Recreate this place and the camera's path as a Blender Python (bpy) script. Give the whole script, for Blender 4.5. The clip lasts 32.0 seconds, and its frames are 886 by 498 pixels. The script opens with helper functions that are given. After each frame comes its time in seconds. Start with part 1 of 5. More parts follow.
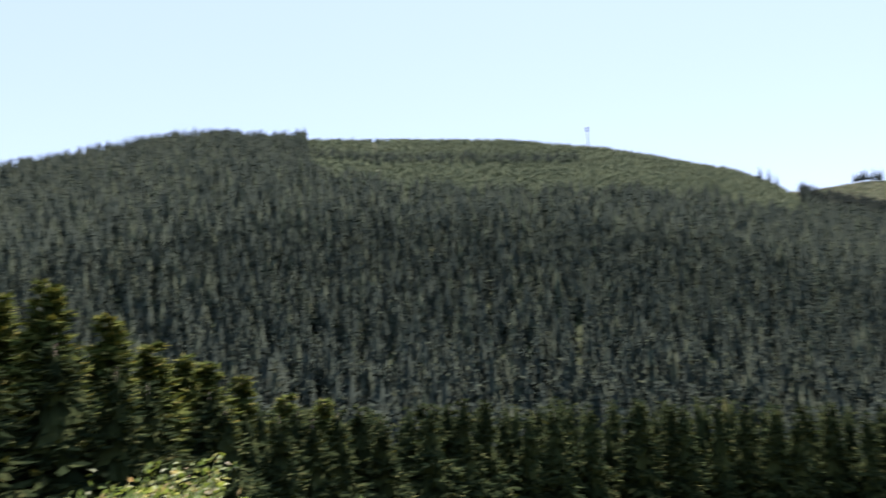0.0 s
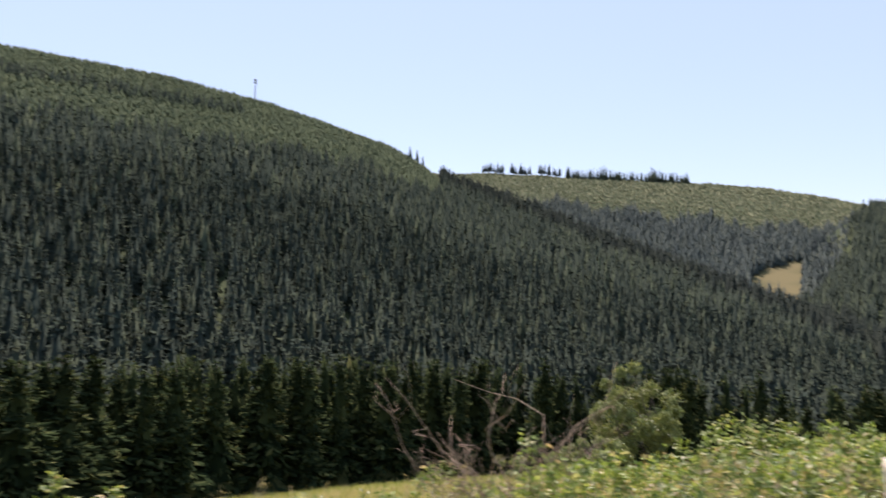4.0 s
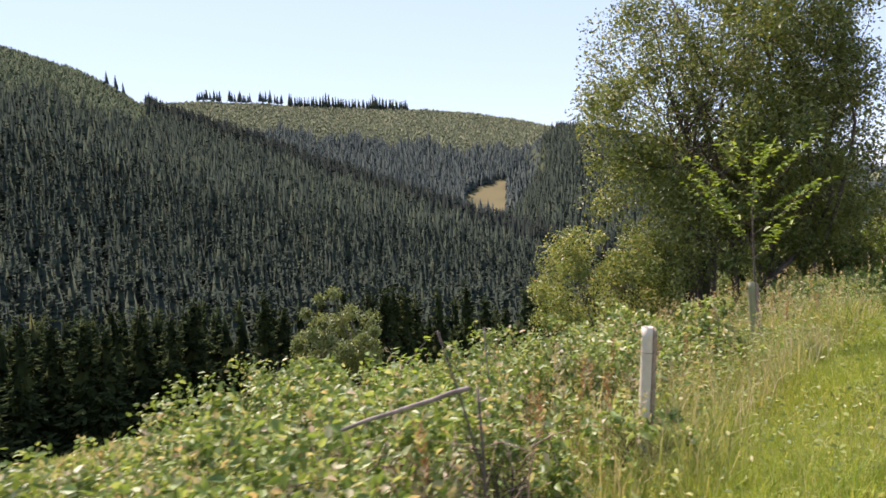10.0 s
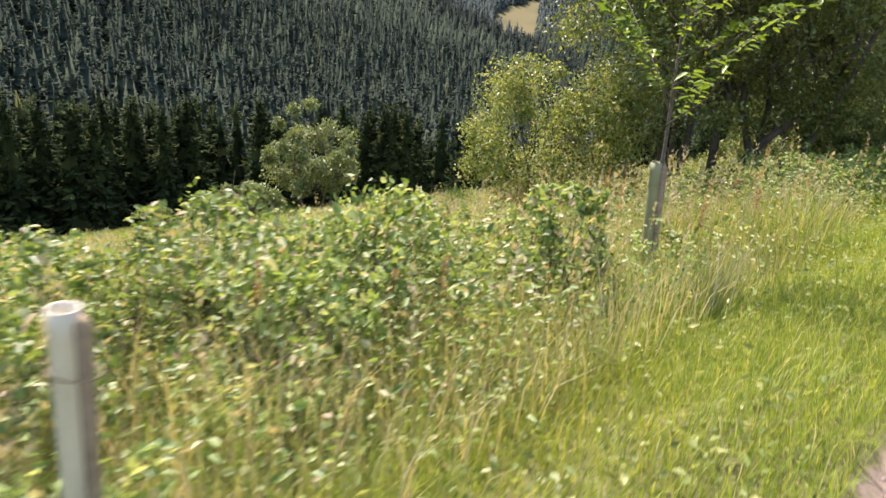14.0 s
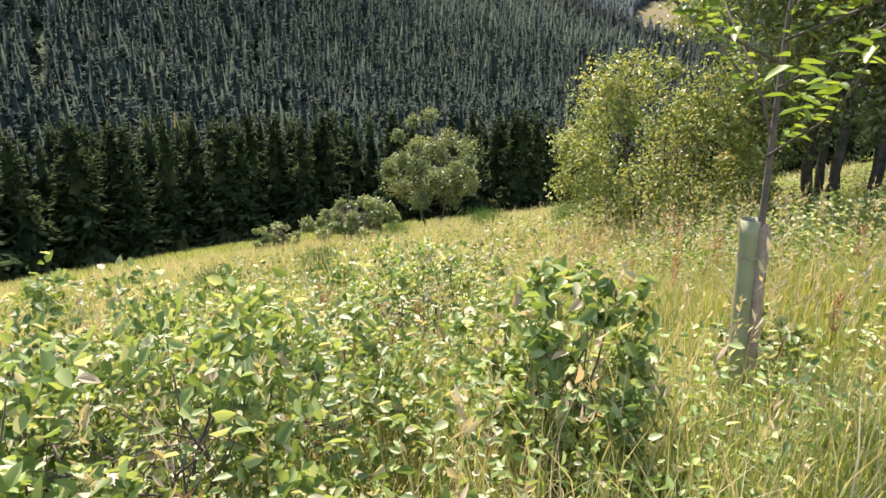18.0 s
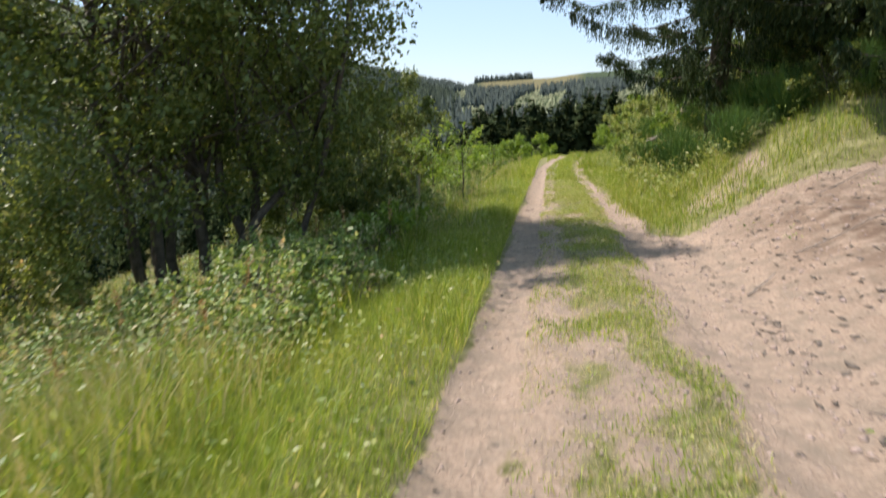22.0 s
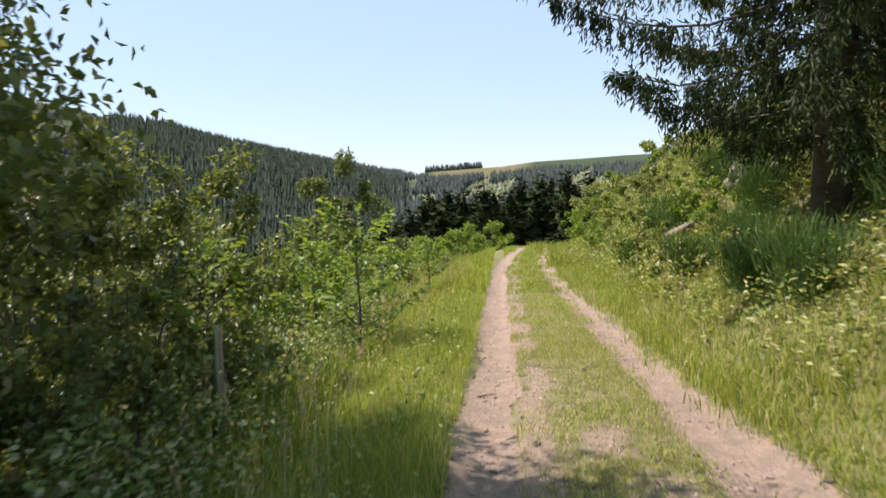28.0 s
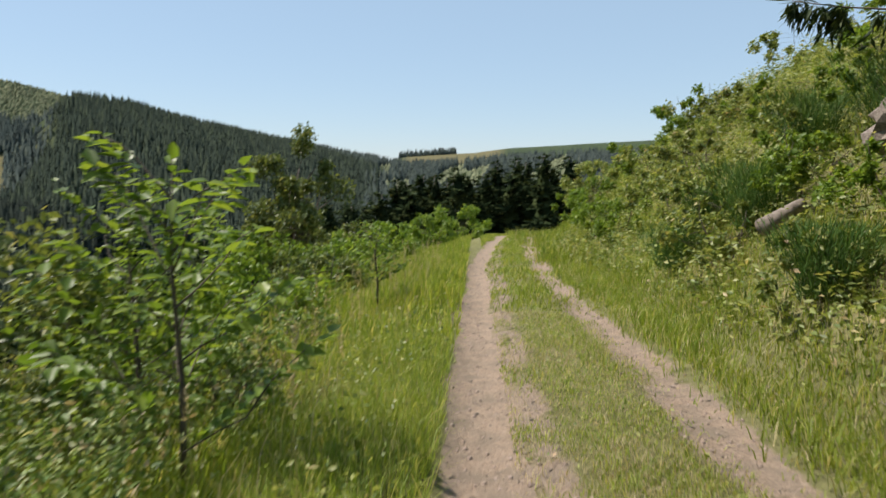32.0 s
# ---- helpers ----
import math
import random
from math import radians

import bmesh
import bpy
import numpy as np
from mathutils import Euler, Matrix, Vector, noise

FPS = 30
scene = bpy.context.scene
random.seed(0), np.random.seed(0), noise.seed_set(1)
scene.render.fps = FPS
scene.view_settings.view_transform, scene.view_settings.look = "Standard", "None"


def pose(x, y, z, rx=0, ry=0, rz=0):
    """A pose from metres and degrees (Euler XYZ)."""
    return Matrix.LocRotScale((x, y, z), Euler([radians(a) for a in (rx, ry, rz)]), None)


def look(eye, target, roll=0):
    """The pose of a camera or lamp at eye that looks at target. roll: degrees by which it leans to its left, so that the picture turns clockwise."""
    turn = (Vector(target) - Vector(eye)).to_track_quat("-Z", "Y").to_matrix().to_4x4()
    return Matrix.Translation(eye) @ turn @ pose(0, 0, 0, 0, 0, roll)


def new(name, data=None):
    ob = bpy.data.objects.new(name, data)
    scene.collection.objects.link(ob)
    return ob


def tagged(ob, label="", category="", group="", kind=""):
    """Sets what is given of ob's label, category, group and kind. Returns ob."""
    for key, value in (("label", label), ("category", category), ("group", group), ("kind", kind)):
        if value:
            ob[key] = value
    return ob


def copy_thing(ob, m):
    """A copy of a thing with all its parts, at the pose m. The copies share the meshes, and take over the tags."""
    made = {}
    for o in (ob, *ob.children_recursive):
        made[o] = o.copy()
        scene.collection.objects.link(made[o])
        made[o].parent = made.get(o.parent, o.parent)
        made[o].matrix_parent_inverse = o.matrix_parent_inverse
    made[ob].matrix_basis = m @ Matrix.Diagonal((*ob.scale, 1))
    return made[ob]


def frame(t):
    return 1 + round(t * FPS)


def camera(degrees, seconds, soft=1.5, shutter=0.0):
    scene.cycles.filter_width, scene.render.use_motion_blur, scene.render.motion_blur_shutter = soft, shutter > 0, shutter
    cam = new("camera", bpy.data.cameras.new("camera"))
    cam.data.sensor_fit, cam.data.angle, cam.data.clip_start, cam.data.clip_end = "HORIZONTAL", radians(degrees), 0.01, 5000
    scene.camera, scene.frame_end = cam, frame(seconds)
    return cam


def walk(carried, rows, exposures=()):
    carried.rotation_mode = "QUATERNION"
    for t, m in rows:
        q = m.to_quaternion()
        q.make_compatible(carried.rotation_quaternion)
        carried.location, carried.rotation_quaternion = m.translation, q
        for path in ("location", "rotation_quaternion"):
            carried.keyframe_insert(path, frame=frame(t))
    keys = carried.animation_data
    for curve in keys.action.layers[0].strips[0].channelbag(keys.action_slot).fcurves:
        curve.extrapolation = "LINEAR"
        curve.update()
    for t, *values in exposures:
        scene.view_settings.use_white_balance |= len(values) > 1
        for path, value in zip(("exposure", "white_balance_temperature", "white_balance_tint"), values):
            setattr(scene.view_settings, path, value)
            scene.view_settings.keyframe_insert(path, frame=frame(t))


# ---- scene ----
cam = camera(66.4, 32.0, soft=1.5, shutter=0.7)
PATH = [
    (0, (0.054, -11.179, 2.063), (-1.937, -11.200, 2.248), -2.5),
    (0.5, (0.101, -11.119, 2.059), (-1.874, -11.393, 2.223), -1.6),
    (1, (0.124, -11.055, 2.058), (-1.835, -11.429, 2.209), -1.0),
    (1.5, (0.139, -10.955, 2.052), (-1.823, -11.316, 2.203), -0.9),
    (2, (0.122, -10.764, 2.035), (-1.869, -10.702, 2.204), 0.2),
    (2.5, (0.105, -10.494, 2.025), (-1.847, -10.092, 2.195), 0.7),
    (3, (0.092, -10.185, 2.010), (-1.805, -9.562, 2.131), 1.2),
    (3.5, (0.074, -9.797, 1.994), (-1.760, -9.006, 2.085), 1.7),
    (5.5, (-0.042, -7.850, 1.965), (-1.542, -6.531, 1.861), -0.5),
    (6, (-0.013, -7.750, 1.939), (-1.391, -6.306, 1.806), -0.5),
    (6.5, (0.085, -7.524, 1.938), (-1.235, -6.027, 1.805), -0.4),
    (7, (0.123, -7.329, 1.915), (-1.211, -5.844, 1.782), -0.8),
    (7.5, (0.070, -7.115, 1.900), (-1.258, -5.626, 1.757), -0.2),
    (8, (0.060, -6.824, 1.860), (-1.256, -5.325, 1.709), -0.8),
    (8.5, (0.095, -6.473, 1.850), (-1.224, -4.978, 1.701), -1.3),
    (9, (0.057, -6.199, 1.820), (-1.252, -4.695, 1.662), -1.4),
    (9.5, (0.078, -5.921, 1.790), (-1.204, -4.395, 1.628), -1.9),
    (10, (0.173, -5.584, 1.784), (-1.107, -4.055, 1.625), -2.2),
    (10.5, (0.182, -5.224, 1.753), (-0.952, -3.595, 1.503), -1.5),
    (11, (0.152, -4.814, 1.733), (-0.900, -3.132, 1.478), -1.0),
    (11.5, (0.105, -4.353, 1.676), (-1.050, -2.759, 1.325), -2.1),
    (12, (0.113, -3.933, 1.674), (-1.081, -2.379, 1.273), 1.1),
    (12.5, (0.103, -3.400, 1.663), (-1.119, -1.921, 1.099), 2.9),
    (13, (0.007, -2.883, 1.649), (-1.220, -1.453, 0.979), 3.3),
    (13.5, (-0.011, -2.344, 1.599), (-1.232, -0.906, 0.934), 3.6),
    (15.5, (-0.430, -0.095, 1.533), (-1.793, 1.141, 0.749), 5.7),
    (16, (-0.593, 0.221, 1.480), (-2.059, 1.293, 0.641), 2.2),
    (16.5, (-0.667, 0.378, 1.479), (-2.240, 1.357, 0.726), -0.5),
    (17, (-0.709, 0.393, 1.480), (-2.276, 1.469, 0.859), -1.7),
    (17.5, (-0.729, 0.390, 1.472), (-2.259, 1.510, 0.836), -1.1),
    (18, (-0.739, 0.386, 1.462), (-2.248, 1.518, 0.798), -0.1),
    (18.5, (-0.772, 0.392, 1.447), (-2.289, 1.497, 0.754), 0.5),
    (19, (-0.755, 0.380, 1.445), (-2.292, 1.443, 0.731), 0.4),
    (19.5, (-0.619, 0.462, 1.449), (-2.029, 1.681, 0.723), 0.3),
    (20, (-0.224, 0.717, 1.434), (-1.346, 2.246, 0.797), 0.1),
    (20.5, (-0.086, 0.938, 1.372), (-0.584, 2.749, 0.684), 3.9),
    (21, (0.166, 1.473, 1.446), (0.020, 3.354, 0.784), 3.1),
    (21.5, (0.310, 2.130, 1.450), (0.147, 4.055, 0.932), 0.2),
    (22, (0.345, 2.782, 1.396), (0.039, 4.709, 0.957), -0.5),
    (22.5, (0.351, 3.398, 1.354), (0.197, 5.381, 1.141), -0.7),
    (23, (0.297, 4.010, 1.313), (0.165, 6.001, 1.184), 0.6),
    (23.5, (0.302, 4.602, 1.293), (0.212, 6.598, 1.199), 0.1),
    (24, (0.223, 5.258, 1.262), (0.069, 7.250, 1.168), -0.8),
    (24.5, (0.219, 5.873, 1.194), (0.085, 7.866, 1.089), -0.3),
    (25, (0.135, 6.539, 1.128), (-0.008, 8.531, 1.021), 0.5),
    (25.5, (0.111, 7.154, 1.073), (0.009, 9.146, 0.921), 0.8),
    (27.5, (0.102, 9.888, 1.043), (-0.037, 11.868, 0.802), -0.1),
    (28, (0.100, 10.504, 1.027), (-0.072, 12.488, 0.839), -0.9),
    (28.5, (0.111, 11.071, 0.963), (-0.012, 13.061, 0.799), -0.3),
    (29, (0.074, 11.724, 0.915), (-0.123, 13.698, 0.667), -0.1),
    (29.5, (0.099, 12.409, 0.857), (-0.069, 14.370, 0.499), 0.3),
    (30, (0.084, 13.028, 0.845), (-0.080, 14.986, 0.474), 0.2),
    (30.5, (0.045, 13.575, 0.800), (-0.129, 15.545, 0.501), 1.5),
    (31, (0.034, 14.161, 0.754), (-0.148, 16.126, 0.427), 0.2),
    (31.5, (-0.002, 14.675, 0.711), (-0.157, 16.646, 0.410), 0.7),
    (32, (-0.023, 15.210, 0.667), (-0.117, 17.195, 0.437), -0.2),
]
EXPOSURE = [(t, e, k, g) for t, e, k, g in ((0, 0.96, 6650, 33), (1, 1.2, 6600, 28), (2, 1.1, 6700, 35), (3, 0.72, 6850, 34), (6, 0.72, 6850, 35), (8, 0.75, 6800, 38), (10, 0.85, 6800, 36), (12, 1.24, 6800, 31), (13, 1.27, 6800, 33), (16, 1.26, 6750, 22), (17, 1.42, 6700, 30), (18, 1.45, 6700, 32), (19, 1.42, 6700, 32), (20, 1.3, 6700, 30), (20.5, 1.15, 6700, 26), (22, 0.68, 6600, 20), (23, 0.95, 6600, 20), (24, 0.82, 6600, 20), (28, 0.72, 6700, 25), (29, 0.45, 6650, 21), (30, 0.38, 6650, 22), (31, 0.34, 6650, 19), (32, 0.28, 6700, 16))]
walk(cam, [(t, look(eye, target, roll)) for t, eye, target, roll in PATH], EXPOSURE)

# ---- world, sun, exposure ----
SUN_AZ, SUN_EL = radians(76), radians(57)          # left of +y, above the horizon
sun_dir = Vector((-math.sin(SUN_AZ) * math.cos(SUN_EL), math.cos(SUN_AZ) * math.cos(SUN_EL), math.sin(SUN_EL)))
world = bpy.data.worlds.new("sky_world")
scene.world = world
world.use_nodes = True
wn = world.node_tree.nodes
sky = wn.new("ShaderNodeTexSky")
sky.sky_type, sky.sun_disc = "NISHITA", False
sky.sun_elevation, sky.sun_rotation = SUN_EL, -SUN_AZ
sky.altitude, sky.air_density, sky.dust_density, sky.ozone_density = 400, 1.0, 0.2, 2.5
veil = wn.new("ShaderNodeMix")                     # thin high haze that evens out the clear sky
veil.data_type = "RGBA"
veil.inputs["Factor"].default_value = 0.68
veil.inputs["B"].default_value = (2.5, 3.72, 4.65, 1)
world.node_tree.links.new(sky.outputs[0], veil.inputs["A"])
world.node_tree.links.new(veil.outputs["Result"], wn["Background"].inputs[0])
wn["Background"].inputs[1].default_value = 0.135
sun_data = bpy.data.lights.new("sun", "SUN")
sun_data.energy, sun_data.angle, sun_data.color = 5.0, radians(0.53), (1.0, 0.955, 0.88)
sun = new("sun", sun_data)
sun.rotation_euler = sun_dir.to_track_quat("Z", "Y").to_euler()
sun.location = (-20, 5, 40)


# ---- materials ----
def material(name):
    m = bpy.data.materials.new(name)
    m.use_nodes = True
    return m, m.node_tree.nodes, m.node_tree.links, m.node_tree.nodes["Principled BSDF"]


def ramp(nodes, links, source, stops):
    r = nodes.new("ShaderNodeValToRGB")
    while len(r.color_ramp.elements) < len(stops):
        r.color_ramp.elements.new(0.5)
    for e, (p, c) in zip(r.color_ramp.elements, stops):
        e.position, e.color = p, (*c, 1)
    links.new(source, r.inputs[0])
    return r.outputs[0]


def noise_tex(nodes, links, scale, detail=4, rough=0.55, coord="Object"):
    c = nodes.new("ShaderNodeTexCoord")
    n = nodes.new("ShaderNodeTexNoise")
    n.inputs["Scale"].default_value, n.inputs["Detail"].default_value, n.inputs["Roughness"].default_value = scale, detail, rough
    links.new(c.outputs[coord], n.inputs["Vector"])
    return n.outputs["Fac"]


def mix(nodes, links, fac, a, b, blend="MIX"):
    m = nodes.new("ShaderNodeMix")
    m.data_type, m.blend_type = "RGBA", blend
    for sock, v in ((m.inputs["Factor"], fac), (m.inputs["A"], a), (m.inputs["B"], b)):
        if isinstance(v, (int, float)):
            sock.default_value = v
        elif isinstance(v, tuple):
            sock.default_value = (*v, 1)
        else:
            links.new(v, sock)
    return m.outputs["Result"]


def leafy(name, stops, through_light=0.35, rough=0.55, patch=0.25, warm=(0.30, 0.26, 0.06), tone=(1.25, 1.15, 0.6), gloss=0.18):
    """Leaf or blade: each island its own tone, patches of another tone over the ground, light shining through."""
    m, n, l, p = material(name)
    geo = n.new("ShaderNodeNewGeometry")
    col = ramp(n, l, geo.outputs["Random Per Island"], stops)
    spots = ramp(n, l, noise_tex(n, l, 0.55, 3), [(0.45, (0, 0, 0)), (0.68, (1, 1, 1))])
    col = mix(n, l, mix(n, l, patch, (0, 0, 0), spots), col, warm)
    info = n.new("ShaderNodeObjectInfo")
    col = mix(n, l, 1.0, col, ramp(n, l, info.outputs["Random"], [(0.0, (0.85, 0.85, 0.85)), (1.0, (1.12, 1.12, 1.12))]), "MULTIPLY")
    l.new(col, p.inputs["Base Color"])
    p.inputs["Roughness"].default_value = rough
    p.inputs["Specular IOR Level"].default_value = gloss
    if through_light:
        t = n.new("ShaderNodeBsdfTranslucent")
        l.new(mix(n, l, 1.0, col, tone, "MULTIPLY"), t.inputs["Color"])
        s = n.new("ShaderNodeMixShader")
        s.inputs[0].default_value = through_light
        l.new(p.outputs[0], s.inputs[1])
        l.new(t.outputs[0], s.inputs[2])
        l.new(s.outputs[0], n["Material Output"].inputs["Surface"])
    return m


def bark_mat(name, a, b, scale=9.0, rough=0.9):
    m, n, l, p = material(name)
    f = noise_tex(n, l, scale, 6, 0.65)
    l.new(ramp(n, l, f, [(0.3, a), (0.7, b)]), p.inputs["Base Color"])
    p.inputs["Roughness"].default_value = rough
    bump = n.new("ShaderNodeBump")
    bump.inputs["Strength"].default_value = 0.6
    l.new(f, bump.inputs["Height"])
    l.new(bump.outputs[0], p.inputs["Normal"])
    return m


def ground_mat():
    """Litter and soil under the grass; pale reddish sand where the attribute 'dirt' says so; brown felled ground where 'felled'."""
    m, n, l, p = material("ground_soil_and_sand")
    fine, mid, wide = noise_tex(n, l, 38, 6, 0.7), noise_tex(n, l, 5, 5, 0.6), noise_tex(n, l, 0.35, 4)
    sand = ramp(n, l, fine, [(0.28, (0.17, 0.128, 0.096)), (0.5, (0.34, 0.255, 0.185)), (0.75, (0.47, 0.375, 0.28))])
    sand = mix(n, l, mix(n, l, 0.85, (0, 0, 0), ramp(n, l, mid, [(0.42, (0, 0, 0)), (0.66, (1, 1, 1))])), sand, (0.23, 0.188, 0.14))
    turf = ramp(n, l, mid, [(0.3, (0.11, 0.11, 0.045)), (0.55, (0.20, 0.195, 0.085)), (0.75, (0.32, 0.29, 0.15))])
    turf = mix(n, l, mix(n, l, 0.5, (0, 0, 0), ramp(n, l, wide, [(0.45, (0, 0, 0)), (0.65, (1, 1, 1))])), turf, (0.15, 0.15, 0.05))
    att = n.new("ShaderNodeAttribute")
    att.attribute_name = "dirt"
    add = n.new("ShaderNodeMath")
    add.operation = "MULTIPLY_ADD"
    add.inputs[1].default_value, add.inputs[2].default_value = 0.7, -0.35
    l.new(mid, add.inputs[0])
    tot = n.new("ShaderNodeMath")
    tot.operation = "ADD"
    l.new(att.outputs["Fac"], tot.inputs[0])
    l.new(add.outputs[0], tot.inputs[1])
    col = mix(n, l, ramp(n, l, tot.outputs[0], [(0.42, (0, 0, 0)), (0.58, (1, 1, 1))]), turf, sand)
    pas = n.new("ShaderNodeAttribute")
    pas.attribute_name = "pasture"
    col = mix(n, l, pas.outputs["Fac"], col, ramp(n, l, noise_tex(n, l, 0.03, 6, 0.7), [(0.3, (0.036, 0.054, 0.025)), (0.7, (0.056, 0.076, 0.034))]))
    fel = n.new("ShaderNodeAttribute")
    fel.attribute_name = "felled"
    col = mix(n, l, fel.outputs["Fac"], col, (0.16, 0.135, 0.065))
    dug = n.new("ShaderNodeAttribute")
    dug.attribute_name = "dug"
    clumps = ramp(n, l, noise_tex(n, l, 2.3, 6, 0.7), [(0.38, (0, 0, 0)), (0.56, (0.9, 0.9, 0.9))])
    col = mix(n, l, mix(n, l, 1.0, dug.outputs["Color"], clumps, "MULTIPLY"), col, (0.135, 0.092, 0.064))
    l.new(col, p.inputs["Base Color"])
    p.inputs["Roughness"].default_value = 0.95
    p.inputs["Specular IOR Level"].default_value = 0.08
    bump = n.new("ShaderNodeBump")
    bump.inputs["Strength"].default_value, bump.inputs["Distance"].default_value = 0.9, 0.03
    l.new(fine, bump.inputs["Height"])
    l.new(bump.outputs[0], p.inputs["Normal"])
    return m


GROUND = ground_mat()
GRASS = leafy("grass_blades", [(0.0, (0.15, 0.22, 0.055)), (0.5, (0.25, 0.33, 0.085)), (0.8, (0.39, 0.41, 0.17)), (1.0, (0.58, 0.53, 0.33))], 0.45, 0.5, 0.22, gloss=0.3)
DRY = leafy("dry_grass", [(0.0, (0.42, 0.38, 0.20)), (0.6, (0.54, 0.47, 0.29)), (1.0, (0.62, 0.50, 0.34))], 0.35)
WEED = leafy("weed_leaves", [(0.0, (0.09, 0.14, 0.036)), (0.5, (0.22, 0.285, 0.075)), (0.9, (0.36, 0.39, 0.13)), (0.975, (0.42, 0.41, 0.16)), (1.0, (0.54, 0.38, 0.24))], 0.42, 0.42, 0.15, gloss=0.45)
SAPLING = leafy("sapling_leaves", [(0.0, (0.09, 0.17, 0.022)), (0.7, (0.19, 0.29, 0.045)), (1.0, (0.27, 0.36, 0.06))], 0.48, 0.42, 0.05, gloss=0.35)
BIRCH = leafy("broad_tree_leaves", [(0.0, (0.075, 0.115, 0.032)), (0.6, (0.15, 0.20, 0.055)), (0.92, (0.25, 0.29, 0.085)), (1.0, (0.36, 0.35, 0.14))], 0.38, 0.45, 0.15, (0.26, 0.26, 0.07), gloss=0.45)
BROOM = leafy("broom_twigs", [(0.0, (0.05, 0.12, 0.03)), (1.0, (0.11, 0.20, 0.05))], 0.25)
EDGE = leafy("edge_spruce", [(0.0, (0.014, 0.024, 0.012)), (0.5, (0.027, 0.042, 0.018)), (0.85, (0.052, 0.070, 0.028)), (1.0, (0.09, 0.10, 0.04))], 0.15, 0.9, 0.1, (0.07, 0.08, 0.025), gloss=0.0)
VERGE = leafy("verge_blades", [(0.0, (0.13, 0.205, 0.027)), (0.5, (0.22, 0.31, 0.043)), (0.85, (0.35, 0.405, 0.08)), (1.0, (0.55, 0.48, 0.22))], 0.46, 0.5, 0.18, gloss=0.28)
NEEDLE = leafy("spruce_needles", [(0.0, (0.022, 0.044, 0.018)), (0.7, (0.045, 0.074, 0.025)), (1.0, (0.10, 0.125, 0.04))], 0.2, 0.6, 0.1, (0.08, 0.085, 0.03))
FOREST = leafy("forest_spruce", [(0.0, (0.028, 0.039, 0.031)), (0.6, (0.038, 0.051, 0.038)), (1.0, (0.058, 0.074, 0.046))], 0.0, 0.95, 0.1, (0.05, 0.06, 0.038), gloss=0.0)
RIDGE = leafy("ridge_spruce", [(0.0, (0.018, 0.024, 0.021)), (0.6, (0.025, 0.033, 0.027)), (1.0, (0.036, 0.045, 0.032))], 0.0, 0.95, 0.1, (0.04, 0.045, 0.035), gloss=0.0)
# Brighter, yellower copy of EDGE: sunlight put into the leaf colour.
CORNER = leafy("spruce_sunlight_tint", [(0.0, (0.035, 0.055, 0.018)), (0.5, (0.080, 0.108, 0.030)), (0.85, (0.14, 0.165, 0.045)), (1.0, (0.20, 0.19, 0.06))], 0.2, 0.9, 0.1, (0.10, 0.10, 0.03), gloss=0.0)
# Paler and bluer than FOREST: distance haze mixed into the base colour.
HAZY_HILLSIDE = leafy("hazy_hillside_spruce", [(0.0, (0.050, 0.066, 0.062)), (0.6, (0.064, 0.083, 0.074)), (1.0, (0.085, 0.104, 0.082))], 0.0, 0.95, 0.1, (0.08, 0.09, 0.075), gloss=0.0)
YOUNG = leafy("young_forest", [(0.0, (0.080, 0.105, 0.064)), (1.0, (0.112, 0.142, 0.080))], 0.0, 0.95, 0.15, (0.12, 0.14, 0.075), gloss=0.0)
SCRUB = leafy("hill_scrub_leaves", [(0.0, (0.15, 0.18, 0.10)), (1.0, (0.25, 0.27, 0.16))], 0.0, 0.95, 0.3, (0.32, 0.29, 0.19), gloss=0.0)
BRAMBLE = leafy("bramble_leaves", [(0.0, (0.09, 0.16, 0.04)), (0.45, (0.20, 0.30, 0.075)), (0.75, (0.32, 0.41, 0.14)), (0.88, (0.45, 0.50, 0.27)), (0.95, (0.52, 0.48, 0.30)), (1.0, (0.50, 0.38, 0.25))], 0.42, 0.45, 0.15, gloss=0.4)
BARK = bark_mat("grey_bark", (0.05, 0.04, 0.03), (0.16, 0.13, 0.10))
DEADWOOD = bark_mat("weathered_wood", (0.10, 0.08, 0.06), (0.32, 0.27, 0.22), 16)
TUBE = bark_mat("pale_plastic_tube", (0.50, 0.44, 0.32), (0.70, 0.64, 0.50), 3, 0.5)
MEADOW_LEAF = leafy("meadow_tree_leaves", [(0.0, (0.10, 0.145, 0.05)), (0.6, (0.18, 0.235, 0.085)), (1.0, (0.30, 0.34, 0.15))], 0.3, 0.45, 0.1, gloss=0.4)
RUST = leafy("rusty_seed_heads", [(0.0, (0.22, 0.12, 0.06)), (1.0, (0.42, 0.28, 0.15))], 0.25, 0.8, 0.05, gloss=0.1)
# Green tube darkened in its colour to stand for the backlit, shaded side.
OLIVE_TUBE = bark_mat("shaded_green_tube", (0.17, 0.19, 0.095), (0.30, 0.30, 0.16), 4, 0.5)
STAKE = bark_mat("wooden_stake", (0.20, 0.14, 0.09), (0.36, 0.27, 0.18), 20)
STONE = bark_mat("loose_stone", (0.22, 0.16, 0.13), (0.42, 0.33, 0.27), 14)
METAL, _n, _l, _p = material("galvanised_steel")
_p.inputs["Base Color"].default_value, _p.inputs["Metallic"].default_value, _p.inputs["Roughness"].default_value = (0.5, 0.5, 0.5, 1), 0.6, 0.5

# ---- mesh tools ----


